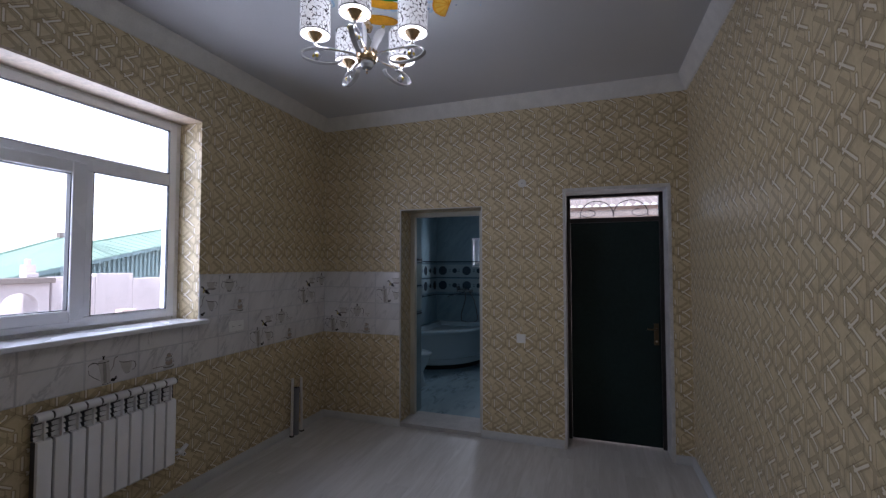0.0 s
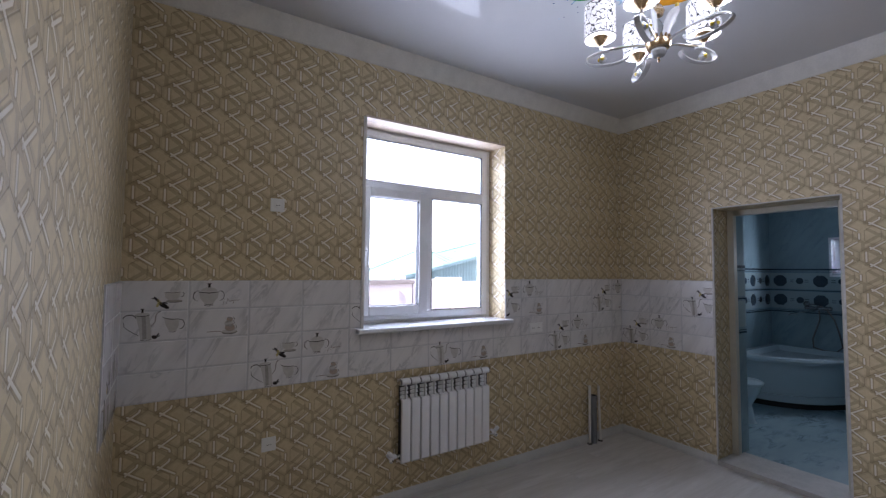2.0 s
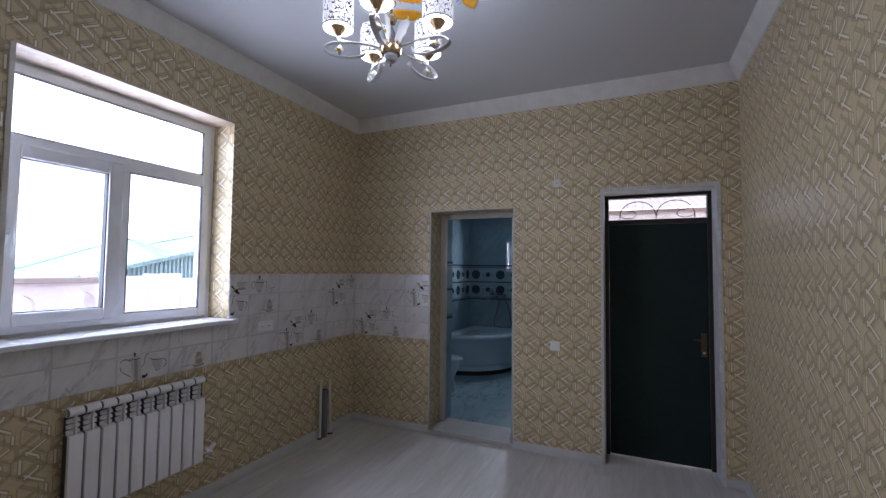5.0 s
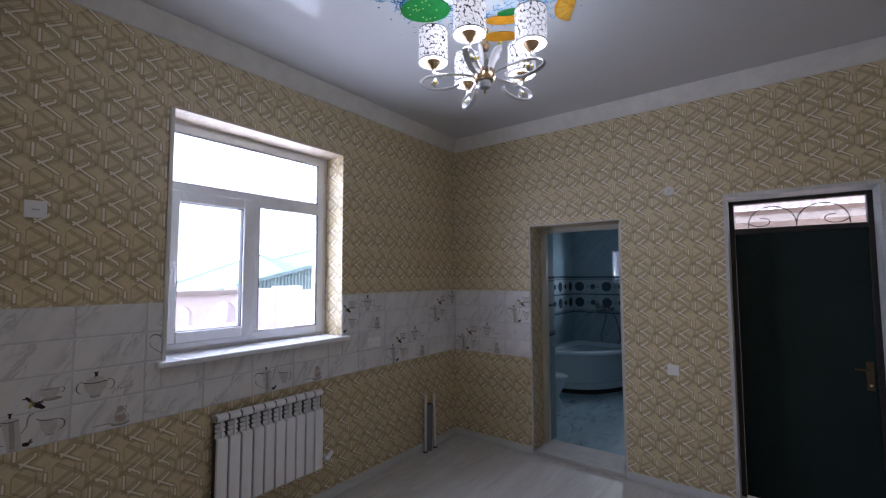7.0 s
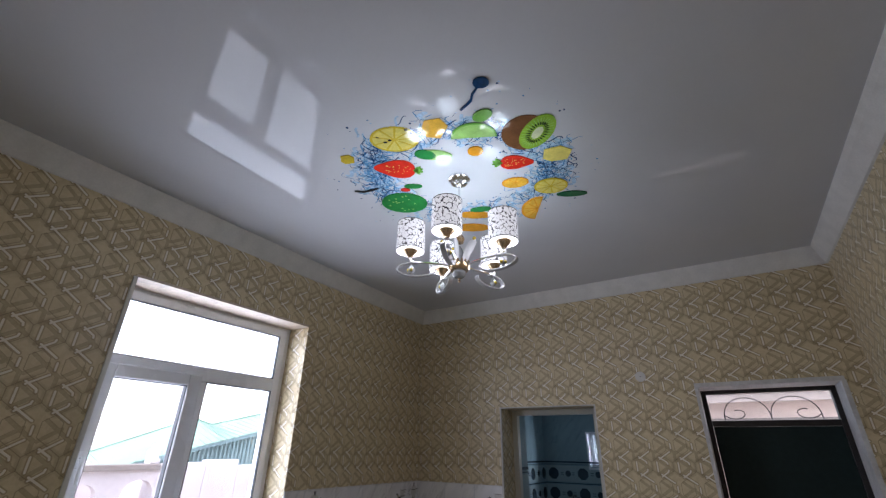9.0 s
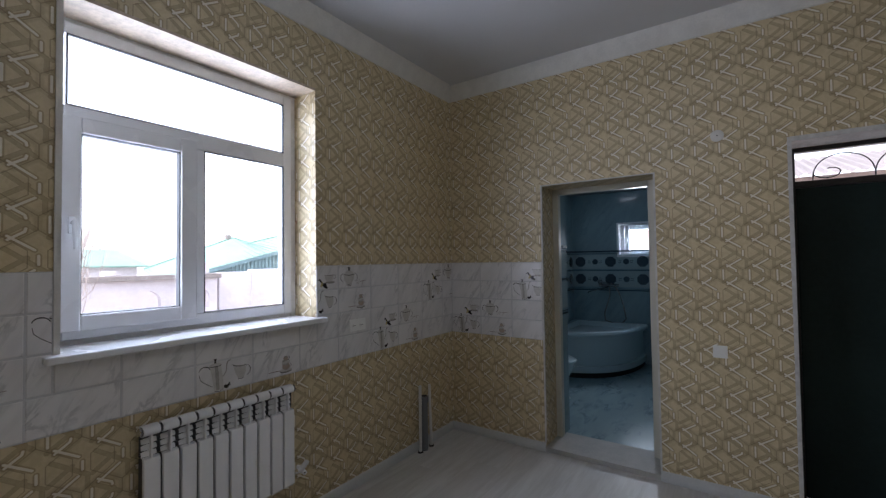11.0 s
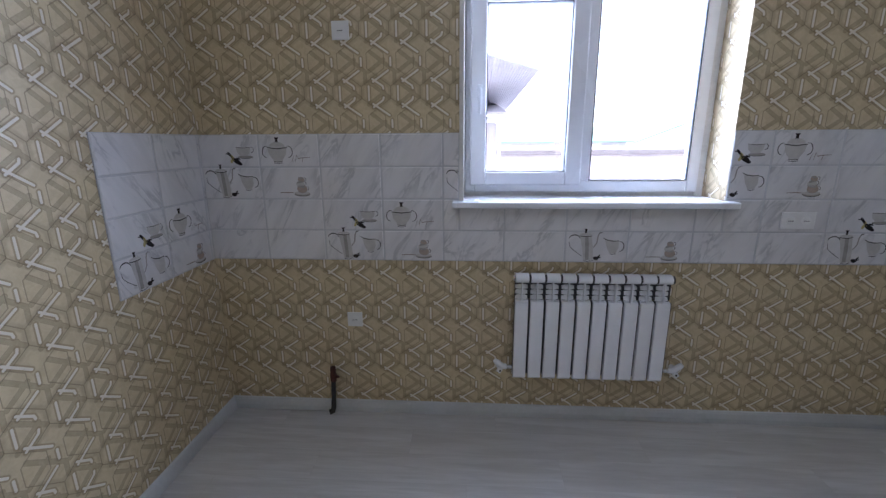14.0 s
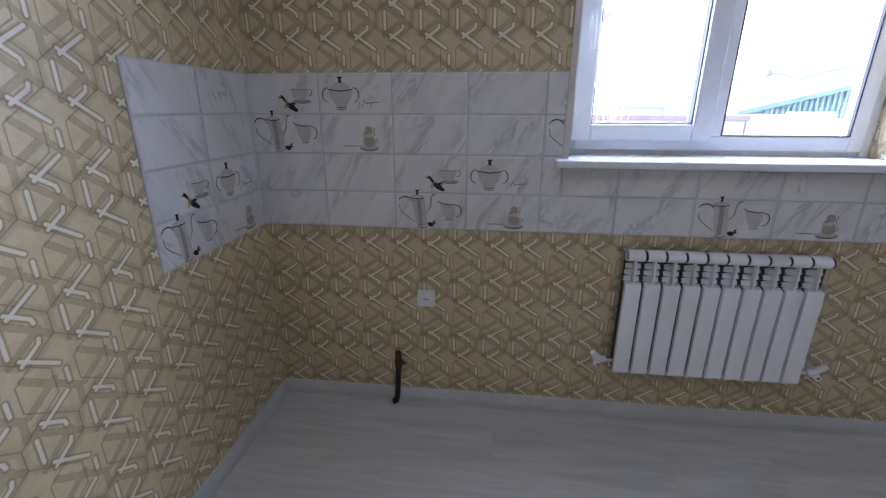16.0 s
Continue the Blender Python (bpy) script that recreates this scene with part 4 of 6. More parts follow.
def stack_tile():
    m = Motif()
    m.fill("china_dark", ellipse(0.212, 0.138, 0.042, 0.012), 0.0004)
    m.fill("china", ellipse(0.212, 0.133, 0.040, 0.009), 0.0007)
    m.line("ink", ellipse(0.212, 0.138, 0.042, 0.012, 16, 0.1, 3.0), 0.003)
    for k, (cx, cy, rx, ry, turn) in enumerate(((0.214, 0.112, 0.027, 0.021, 0.10), (0.206, 0.086, 0.022, 0.017, -0.25), (0.212, 0.064, 0.017, 0.014, 0.30))):
        m.fill("biscuit" if k % 2 == 0 else "china", ellipse(cx, cy, rx, ry, 18, turn=turn), 0.0009 + 0.0003 * k)
        m.line("china_dark", ellipse(cx, cy, rx, ry, 14, 0.3, 2.9, turn), 0.003, 0.0013 + 0.0003 * k)
        m.fill("china_dark", ellipse(cx - 0.1 * rx, cy - 0.55 * ry, 0.75 * rx, 0.30 * ry, 14, turn=turn), 0.0012 + 0.0003 * k)
        m.line("ink", ellipse(cx + 0.95 * rx, cy - 0.1 * ry, 0.010, 0.009, 8, -1.6, 1.6), 0.0025)
    m.line("script", [(0.095, 0.132), (0.135, 0.131), (0.170, 0.132)], 0.004)
    return m


PRINTS = {(0, 0): cup_tile().meshes(), (0, 1): jug_tile().meshes(), (1, 0): bowl_tile().meshes(), (1, 1): stack_tile().meshes()}
TILE_MESHES = {}


def tile_mesh(w, h):
    key = (round(w, 3), round(h, 3))
    if key not in TILE_MESHES:
        bm = bmesh.new()
        e, t, g = 0.003, 0.008, 0.0038
        a = [bm.verts.new(p) for p in ((g, 0, -g), (w - g, 0, -g), (w - g, 0, -h + g), (g, 0, -h + g))]
        b = [bm.verts.new(p) for p in ((g, t - 0.0022, -g), (w - g, t - 0.0022, -g), (w - g, t - 0.0022, -h + g), (g, t - 0.0022, -h + g))]
        c = [bm.verts.new(p) for p in ((g + e, t, -g - e), (w - g - e, t, -g - e), (w - g - e, t, -h + g + e), (g + e, t, -h + g + e))]
        for lo, hi in ((a, b), (b, c)):
            for i in range(4):
                bm.faces.new((lo[i], lo[(i + 1) % 4], hi[(i + 1) % 4], hi[i]))
        bm.faces.new(c)
        TILE_MESHES[key] = mesh_of("tile", bm, "tile")
    return TILE_MESHES[key]


def tiled(which, columns, length, first, label):
    """Lays the rows of a wall. first: the row pair that carries prints in the first block."""
    o, d, w = wall_frame(which)
    root = thing("tile_backsplash", label, "wall tiles", "kitchen backsplash", kind="structure")
    mx = Matrix((d, w, Vector((0, 0, 1)))).transposed().to_4x4()
    flipped = mx.determinant() < 0
    bm = bmesh.new()
    for c in range(columns):
        s0, s1 = c * TW, min((c + 1) * TW, length)
        for r in range(4):
            z0_, z1_ = TZ - (r + 1) * TH, TZ - r * TH
            pieces = [(s0, s1, z0_, z1_)]
            if which == "west":
                pieces = []
                a, b = WIN[0] - 0.016, WIN[1] + 0.002
                if z1_ <= 1.214 or s1 <= a or s0 >= b:
                    pieces.append((s0, s1, z0_, z1_))
                else:
                    if s0 < a:
                        pieces.append((s0, a, z0_, z1_))
                    if s1 > b:
                        pieces.append((b, s1, z0_, z1_))
                    if z0_ < 1.214 and s1 > a and s0 < b:
                        pieces.append((max(s0, a), min(s1, b), z0_, 1.211))
            for q0, q1, za, zb in pieces:
                if q1 - q0 < 0.012 or zb - za < 0.02:
                    continue
                ob = new("tile", tile_mesh(q1 - q0, zb - za))
                ob.parent = root
                ob.matrix_local = Matrix.Translation(o + d * q0 + Vector((0, 0, zb - TZ))) @ mx
                block, pair = c // 2, r // 2
                if (block + pair + first) % 2 == 0 and zb == z1_:
                    for mat_name, me in PRINTS[(c % 2, r % 2)]:
                        if q1 - q0 < TW - 0.02:
                            me = clipped(me, q0 - s0, q1 - s0, z1_ - za if za != z0_ else 9)
                            if me is None:
                                continue
                        pr = new("printed_motif", me)
                        pr.parent = ob
                        pr.matrix_local = Matrix.Translation((s0 - q0, 0.0081, zb - z1_))
    a = [(0.0, length, TZ - 4 * TH, TZ)]
    if which == "west":
        a = [(0, WIN[0] - 0.016, TZ - 4 * TH, TZ), (WIN[1] + 0.002, length, TZ - 4 * TH, TZ), (WIN[0] - 0.016, WIN[1] + 0.002, TZ - 4 * TH, 1.211)]
    for s0, s1, za, zb in a:
        p = [o + d * s + Vector((0, 0, z - TZ)) for s, z in ((s0, za), (s1, za), (s1, zb), (s0, zb))]
        sheet(bm, p, w, 0.0055)
    part("grout_bed", bm, "grout", root)


def clipped(me, lo, hi, depth):
    """The part of a print that lies on a cut tile."""
    bm = bmesh.new()
    bm.from_mesh(me)
    for co, no in (((lo + 0.004, 0, 0), (-1, 0, 0)), ((hi - 0.004, 0, 0), (1, 0, 0))):
        bmesh.ops.bisect_plane(bm, geom=bm.verts[:] + bm.edges[:] + bm.faces[:], plane_co=co, plane_no=no, clear_outer=True)
    if not bm.faces:
        bm.free()
        return None
    out = bpy.data.meshes.new("motif")
    bm.to_mesh(out)
    bm.free()
    out.materials.append(me.materials[0])
    return out


tiled("west", 14, YN, 0, "white marbled wall tiles printed with tea things round a window")
tiled("north", 3, 0.914, 1, "white marbled wall tiles printed with a jug and cups")
tiled("south", 3, 0.655, 1, "white marbled wall tiles printed with a jug and sugar bowl")


# ---- radiator ----
def radiator():
    root = thing("radiator", "white ten-section aluminium radiator on the papered wall", "radiator", at=(XW, 1.645, 0.285))
    pitch, hh = 0.08, 0.59
    D0, D1 = 0.022, 0.085            # back and front from the wall

    def section_meshes():
        out = []
        bm = bmesh.new()             # front plate with softly rounded shoulders
        w = pitch - 0.0115
        prof = [(0.0, D1 - 0.006), (0.0015, D1 - 0.0015), (0.005, D1), (w - 0.005, D1), (w - 0.0015, D1 - 0.0015), (w, D1 - 0.006)]
        zs = [(0.0, 0.010), (0.012, 0.0), (hh - 0.155, 0.0), (hh - 0.145, 0.006), (hh - 0.142, 0.03)]
        rows = [[bm.verts.new((x - back, y, z)) for y, x in prof] for z, back in zs]
        for a, b in zip(rows, rows[1:]):
            for i in range(len(prof) - 1):
                bm.faces.new((a[i], a[i + 1], b[i + 1], b[i]))
        for i, sgn in ((0, 1), (len(prof) - 1, -1)):
            back = [bm.verts.new((D1 - 0.021, r[i].co.y, r[i].co.z)) for r in rows]
            for a in range(len(rows) - 1):
                bm.faces.new((rows[a][i], rows[a + 1][i], back[a + 1], back[a]))
        out.append(("front_plate", bm, "rad", ""))
        bm = bmesh.new()             # round top header
        n = 10
        ring = [[bm.verts.new((0.048 + 0.036 * math.sin(a), y, hh - 0.025 + 0.025 * math.cos(a))) for a in (math.pi * 1.25 * (k / n) - 0.45 for k in range(n + 1))] for y in (0.0, 0.002, w - 0.002, w)]
        for a, b in zip(ring, ring[1:]):
            for i in range(n):
                bm.faces.new((a[i], a[i + 1], b[i + 1], b[i]))
        bm.faces.new(ring[0])
        bm.faces.new(ring[-1][::-1])
        out.append(("header", bm, "rad", ""))
        for z in (hh - 0.118, hh - 0.089, hh - 0.060):
            bm = bmesh.new()         # curved louvre fins behind the stem
            cur = [(D1 - 0.030, z - 0.024), (D1 - 0.036, z - 0.010), (D1 - 0.045, z - 0.003), (D1 - 0.056, z + 0.000)]
            wide = [[bm.verts.new((x - 0.010 * abs(2 * y / w - 1) ** 2, y, zz)) for y in (0.002, w * 0.3, w * 0.7, w - 0.002)] for x, zz in cur]
            for a, b in zip(wide, wide[1:]):
                for i in range(3):
                    bm.faces.new((a[i], a[i + 1], b[i + 1], b[i]))
            low = [bm.verts.new((D0 + 0.01, y, z - 0.024)) for y in (0.002, w - 0.002)]
            bm.faces.new((wide[0][0], wide[0][3], low[1], low[0]))
            out.append(("louvre", bm, "rad", ""))
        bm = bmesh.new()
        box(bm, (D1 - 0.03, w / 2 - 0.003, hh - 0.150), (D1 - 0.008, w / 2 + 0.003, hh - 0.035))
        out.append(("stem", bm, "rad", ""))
        # core behind the plates, its near-black colour stands in for gap shade
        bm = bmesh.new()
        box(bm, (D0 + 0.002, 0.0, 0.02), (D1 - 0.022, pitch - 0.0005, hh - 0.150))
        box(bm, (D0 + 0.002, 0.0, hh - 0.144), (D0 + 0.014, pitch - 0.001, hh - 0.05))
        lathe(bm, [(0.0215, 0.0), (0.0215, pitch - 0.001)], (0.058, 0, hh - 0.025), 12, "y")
        out.append(("core", bm, "rad_shade", "core painted near-black as the shade in the gaps"))
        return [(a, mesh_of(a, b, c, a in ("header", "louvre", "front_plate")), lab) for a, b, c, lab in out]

    made = section_meshes()
    for i in range(10):
        sec = new("section")
        sec.parent = root
        sec.location = (0, i * pitch, 0)
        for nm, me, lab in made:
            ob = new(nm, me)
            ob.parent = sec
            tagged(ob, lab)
    for y, s in ((-0.001, -1), (0.797, 1)):
        bm = bmesh.new()
        lathe(bm, [(0.018, 0.0), (0.018, 0.008 * s), (0.010, 0.012 * s)], (0.05, y, hh - 0.026), 12, "y")
        part("end_plug", bm, "chrome", root, "small chrome bleed plug", True)
    for y, s in ((-0.004, -1), (0.80, 1)):
        v = part("valve", bmesh.new(), "rad", root, "white angled radiator valve", True)
        bm = bmesh.new()
        tube(bm, [(0.055, y + s * 0.028, 0.055), (0.055, y + s * 0.062, 0.055), (0.050, y + s * 0.068, 0.052), (0.004, y + s * 0.068, 0.052)], [0.015, 0.017, 0.016, 0.014], 12)
        tube(bm, [(0.055, y + s * 0.058, 0.06), (0.066, y + s * 0.085, 0.088), (0.07, y + s * 0.092, 0.098)], [0.017, 0.016, 0.012], 12)
        tube(bm, [(0.06, y + s * 0.062, 0.045), (0.072, y + s * 0.075, 0.026)], [0.016, 0.012], 12)
        bm.to_mesh(v.data)
        bm.free()
        bm = bmesh.new()
        lathe(bm, [(0.013, 0.0), (0.013, s * 0.03)], (0.055, y, 0.055), 10, "y")
        part("coupling", bm, "chrome", v, "chrome coupling", True)
        bm = bmesh.new()
        lathe(bm, [(0.005, 0.0), (0.005, 0.004)], (0.078, y + s * 0.064, 0.040), 8, "x")
        part("screw", bm, "dark", v)


radiator()


# ---- sockets and switch ----
def socket(pos, rot, label, gang=1):
    root = thing("wall_socket", label, "socket", "kitchen sockets")
    root.matrix_world = Matrix.Translation(pos) @ pose(0, 0, 0, 0, 0, rot)
    for k in range(gang):
        c = (k - (gang - 1) / 2) * 0.075
        box_part("frame", (0.0005, c - 0.042, -0.042), (0.009, c + 0.042, 0.042), "socket", root, 0.003)
        bm = bmesh.new()
        lathe(bm, [(0.021, 0.007), (0.021, 0.0105), (0.019, 0.0112)], (0, c, 0), 20, "x")
        part("insert", bm, "socket", root, smooth=True)
        for dy in (-0.0095, 0.0, 0.0095):
            bm = bmesh.new()
            lathe(bm, [(0.003, 0.0105), (0.003, 0.0118)], (0, c + dy, -0.002), 8, "x")
            part("pin_hole", bm, "dark", root)


socket((XW, 0.780, 2.060), 0, "white wall socket high on the papered wall")
socket((XW, 0.768, 0.580), 0, "white wall socket low on the papered wall")
socket((XW + 0.0082, 3.02, 1.152), 0, "white double wall socket on the marbled tiles", 2)
sw = thing("light_switch", "white square light switch on the papered wall", "light switch", at=(-0.303, YN, 0.965))
box_part("frame", (-0.042, -0.009, -0.042), (0.042, -0.0005, 0.042), "socket", sw, 0.003)
box_part("rocker", (-0.030, -0.0125, -0.030), (0.030, -0.0085, 0.030), "socket", sw, 0.0015)
cap = thing("junction_cover", "round white junction box cover papered to the wall", "junction cover", at=(-0.284, YN, 2.435))
bm = bmesh.new()
lathe(bm, [(0.040, -0.0005), (0.040, -0.004), (0.034, -0.007)], (0, 0, 0), 24, "y")
part("disc", bm, "cornice", cap, smooth=True)
bm = bmesh.new()
lathe(bm, [(0.004, -0.0068), (0.004, -0.0085)], (0, 0, 0), 8, "y")
part("screw", bm, "dark", cap)

# ---- pipe stubs ----
for y, top in ((3.690, 0.555), (3.845, 0.535)):
    p_ = thing("water_pipe", "white plastic water pipe stub rising from the floor", "pipe", "water pipes", at=(-2.425, y, 0))
    bm = bmesh.new()
    lean = 0.02 if y > 3.8 else -0.004
    tube(bm, [(0, 0, 0.0), (0, -lean * 0.5, top * 0.5), (0, -lean, top)], 0.0125, 10)
    part("tube", bm, "pipe_white", p_, smooth=True)
    bm = bmesh.new()
    lathe(bm, [(0.024, 0.0005), (0.022, 0.008), (0.014, 0.010)], (0, 0, 0), 14)
    part("collar", bm, "dark", p_, "dark rubber ring at the floor", True)
drain = thing("drain_pipe", "grey plastic drain pipe stub rising from the floor", "pipe", at=(-2.425, 3.752, 0))
bm = bmesh.new()
tube(bm, [(0, 0, 0), (0.0, 0, 0.40)], 0.028, 16)
lathe(bm, [(0.033, 0.40), (0.034, 0.41), (0.034, 0.45), (0.030, 0.453)], (0, 0, 0), 16)
part("tube", bm, "pipe_grey", drain, smooth=True)
bm = bmesh.new()
lathe(bm, [(0.024, 0.4535), (0.024, 0.4555)], (0, 0, 0), 16)
part("opening", bm, "dark", drain)
gas = thing("gas_pipe", "black iron pipe stub with a rusty tap at its top", "pipe", at=(-2.44, 0.62, 0))
bm = bmesh.new()
tube(bm, [(0.015, -0.022, 0.016), (0.006, -0.006, 0.018), (0, 0, 0.04), (0, 0.005, 0.12), (0, 0.010, 0.22)], [0.016, 0.017, 0.014, 0.013, 0.013], 10)
part("tube", bm, "iron", gas, smooth=True)
bm = bmesh.new()
lathe(bm, [(0.017, 0.21), (0.019, 0.225), (0.019, 0.255), (0.014, 0.262), (0.016, 0.272), (0.016, 0.298)], (0, 0.011, 0), 8)
tube(bm, [(0.0, 0.02, 0.25), (0.02, 0.036, 0.252), (0.024, 0.052, 0.25)], [0.010, 0.009, 0.006], 8)
part("tap", bm, "rust", gas, "rusty tap body and lever")

# ---- chandelier ----
LX, LY = -0.757, 2.128
HUB = 2.728


def chandelier():
    root = thing("chandelier", "lit five-arm chandelier with black-and-white patterned shades and glass scrolls", "chandelier", at=(LX, LY, ZC))
    z = HUB - ZC
    bm = bmesh.new()
    lathe(bm, [(0.060, -0.001), (0.062, -0.012), (0.052, -0.020), (0.046, -0.034), (0.022, -0.042), (0.014, -0.056), (0.006, -0.060)], n=24)
    part("ceiling_rose", bm, "chrome", root, "ribbed chrome ceiling rose", True)
    bm = bmesh.new()
    lathe(bm, [(0.006, -0.32), (0.006, -0.058)], n=10)
    part("rod", bm, "chrome", root, smooth=True)
    bm = bmesh.new()
    lathe(bm, [(0.006, -0.33), (0.020, -0.322), (0.024, -0.305), (0.012, -0.292), (0.006, -0.288)], n=16)
    lathe(bm, [(0.006, -0.42), (0.022, -0.412), (0.030, -0.390), (0.022, -0.372), (0.010, -0.355), (0.006, -0.335)], n=16)
    part("stem_bulb", bm, "gold", root, "gold turned stem", True)
    bm = bmesh.new()
    lathe(bm, [(0.010, z + 0.03), (0.016, z + 0.06), (0.024, z + 0.085), (0.016, z + 0.105), (0.008, z + 0.12)], n=16)
    part("glass_stem", bm, "crystal", root, "clear glass stem piece", True)
    bm = bmesh.new()
    lathe(bm, [(0.028, z - 0.026), (0.048, z - 0.020), (0.056, z - 0.004), (0.056, z + 0.012), (0.046, z + 0.020), (0.030, z + 0.026), (0.012, z + 0.034)], n=24)
    hub = part("hub", bm, "gold", root, "gold crowned hub", True)
    for k in range(16):
        a = 2 * math.pi * k / 16
        tooth = bmesh.new()
        box(tooth, (0.052 * math.cos(a) - 0.004, 0.052 * math.sin(a) - 0.004, z + 0.008), (0.052 * math.cos(a) + 0.004, 0.052 * math.sin(a) + 0.004, z + 0.030))
        part("crown_tooth", tooth, "gold", hub)
    bm = bmesh.new()
    lathe(bm, [(0.004, z - 0.062), (0.026, z - 0.055), (0.036, z - 0.038), (0.034, z - 0.026)], n=20)
    part("hub_glass", bm, "crystal", root, "frosted glass cup under the hub", True)
    bm = bmesh.new()
    lathe(bm, [(0.002, z - 0.086), (0.007, z - 0.078), (0.004, z - 0.070), (0.008, z - 0.062)], n=10)
    part("finial", bm, "gold", root, smooth=True)

    R, zs = 0.258, z + 0.080            # arm reach, and the foot of the shade
    meshes = []
    bm = bmesh.new()                    # arm: out from the hub, dipping, up into the cup
    pts = [(0.05, 0, z + 0.004), (0.09, 0, z + 0.014), (0.15, 0, z + 0.018), (0.21, 0, z + 0.019), (R - 0.012, 0, z + 0.022), (R - 0.002, 0, z + 0.032), (R, 0, z + 0.052), (R, 0, z + 0.064)]
    tube(bm, pts, [0.0065] * len(pts), 8)
    meshes.append(("arm_tube", mesh_of("arm_tube", bm, "chrome", True), "chrome arm"))
    bm = bmesh.new()                    # flat glass ribbon scroll that loops under the shade
    n = 34
    loop = [(0.215, 0.0, z + 0.014), (0.262, 0.0, z + 0.013)]
    for i in range(n - 1):              # round the tip, back below and up to the bar
        a = math.pi * (0.42 - 1.50 * i / (n - 2))
        loop.append((0.226 + 0.098 * math.cos(a) - 0.004 * i / n, 0.0, z - 0.022 + 0.036 * math.sin(a)))
    n = len(loop) - 1
    w = 0.0125
    v = []
    for i, (x, _, zz) in enumerate(loop):
        q, r = loop[max(i - 1, 0)], loop[min(i + 1, n)]
        dx, dz = r[0] - q[0], r[2] - q[2]
        L = math.hypot(dx, dz)
        nx, nz = -dz / L, dx / L
        v.append([bm.verts.new((x + s * nx * 0.0028, y_, zz + s * nz * 0.0028)) for s, y_ in ((-1, -w), (1, -w), (1, w), (-1, w))])
    for a, b in zip(v, v[1:]):
        for i in range(4):
            bm.faces.new((a[i], a[(i + 1) % 4], b[(i + 1) % 4], b[i]))
    bm.faces.new(v[0][::-1])
    bm.faces.new(v[-1])
    meshes.append(("scroll", mesh_of("scroll", bm, "acryl", True), "white glass ribbon scroll"))
    bm = bmesh.new()                    # second ribbon, standing upright near the hub
    up = [(0.036, 0, z + 0.02), (0.044, 0, z + 0.06), (0.060, 0, z + 0.095), (0.082, 0, z + 0.120), (0.100, 0, z + 0.128)]
    tube(bm, up, [0.012, 0.018, 0.022, 0.020, 0.010], 8, 0.3)
    meshes.append(("leaf", mesh_of("leaf", bm, "acryl", True), "pale glass leaf"))
    bm = bmesh.new()                    # drop-shaped crystal with an amber bead
    px, pz = R - 0.010, z - 0.024
    lathe(bm, [(0.001, 0.032), (0.010, 0.018), (0.019, 0.004), (0.019, -0.008), (0.010, -0.019), (0.001, -0.023)], (px, 0, pz), 6)
    meshes.append(("crystal", mesh_of("crystal", bm, "crystal"), "faceted clear drop"))
    bm = bmesh.new()
    bmesh.ops.create_icosphere(bm, subdivisions=2, radius=0.0095, matrix=Matrix.Translation((px + 0.014, 0, pz - 0.002)))
    meshes.append(("bead", mesh_of("bead", bm, "yellow_glass", True), "amber bead"))
    for bx, by, bz in ((px, 0.014, pz - 0.002), (px, -0.014, pz - 0.002), (0.092, 0.0, z + 0.146)):
        bm = bmesh.new()
        bmesh.ops.create_icosphere(bm, subdivisions=2, radius=0.0100, matrix=Matrix.Translation((bx, by, bz)))
        meshes.append(("bead", mesh_of("bead", bm, "yellow_glass", True), "amber bead"))
    bm = bmesh.new()
    lathe(bm, [(0.010, z + 0.046), (0.017, z + 0.052), (0.020, z + 0.060), (0.030, z + 0.070), (0.039, z + 0.084), (0.037, z + 0.092), (0.018, z + 0.120)], (R, 0, 0), 16)
    meshes.append(("cup", mesh_of("cup", bm, "gold", True), "gold bulb cup"))
    sr, sh = 0.074, 0.168
    bm = bmesh.new()                    # open shade of some thickness, about its own origin
    n = 32
    prof = [(sr, 0.0), (sr, sh), (sr - 0.003, sh), (sr - 0.003, 0.0)]
    rings = [[bm.verts.new((r * math.cos(2 * math.pi * i / n), r * math.sin(2 * math.pi * i / n), h)) for i in range(n)] for r, h in prof]
    for a, b in zip(rings, rings[1:] + rings[:1]):
        for i in range(n):
            bm.faces.new((a[i], a[(i + 1) % n], b[(i + 1) % n], b[i]))
    shade = mesh_of("shade", bm, "shade", True)
    rims = []
    for h in (0.001, sh - 0.006):
        bm = bmesh.new()
        lathe(bm, [(sr + 0.0012, h), (sr + 0.0012, h + 0.005)], n=32)
        bmesh.ops.delete(bm, geom=[f for f in bm.faces if len(f.verts) > 4], context="FACES")
        rims.append(mesh_of("rim", bm, "acryl_dark", True))
    bm = bmesh.new()
    lathe(bm, [(0.022, 0.004), (sr - 0.006, 0.008), (sr - 0.004, 0.010), (0.022, 0.010)], n=24)
    glow = mesh_of("diffuser", bm, "diffuser", True)
    bm = bmesh.new()
    lathe(bm, [(0.014, 0.03), (0.020, 0.05), (0.024, 0.08), (0.018, 0.105), (0.004, 0.115)], n=14)
    bulb = mesh_of("bulb", bm, "diffuser", True)

    for k in range(5):
        ang = radians(-73.3 + 72 * k)
        arm = new("arm")
        arm.parent = root
        arm.rotation_euler = (0, 0, ang)
        for nm, me, lab in meshes:
            ob = new(nm, me)
            ob.parent = arm
            tagged(ob, lab)
        for nm, me, lab in (("shade", shade, "white shade with black leaf strokes"), ("rim", rims[0], "dark rim band"), ("rim", rims[1], "dark rim band"), ("diffuser", glow, "glowing white disc"), ("bulb", bulb, "lit bulb")):
            ob = new(nm, me)
            ob.parent = arm
            ob.location = (R, 0, zs)
            tagged(ob, lab)
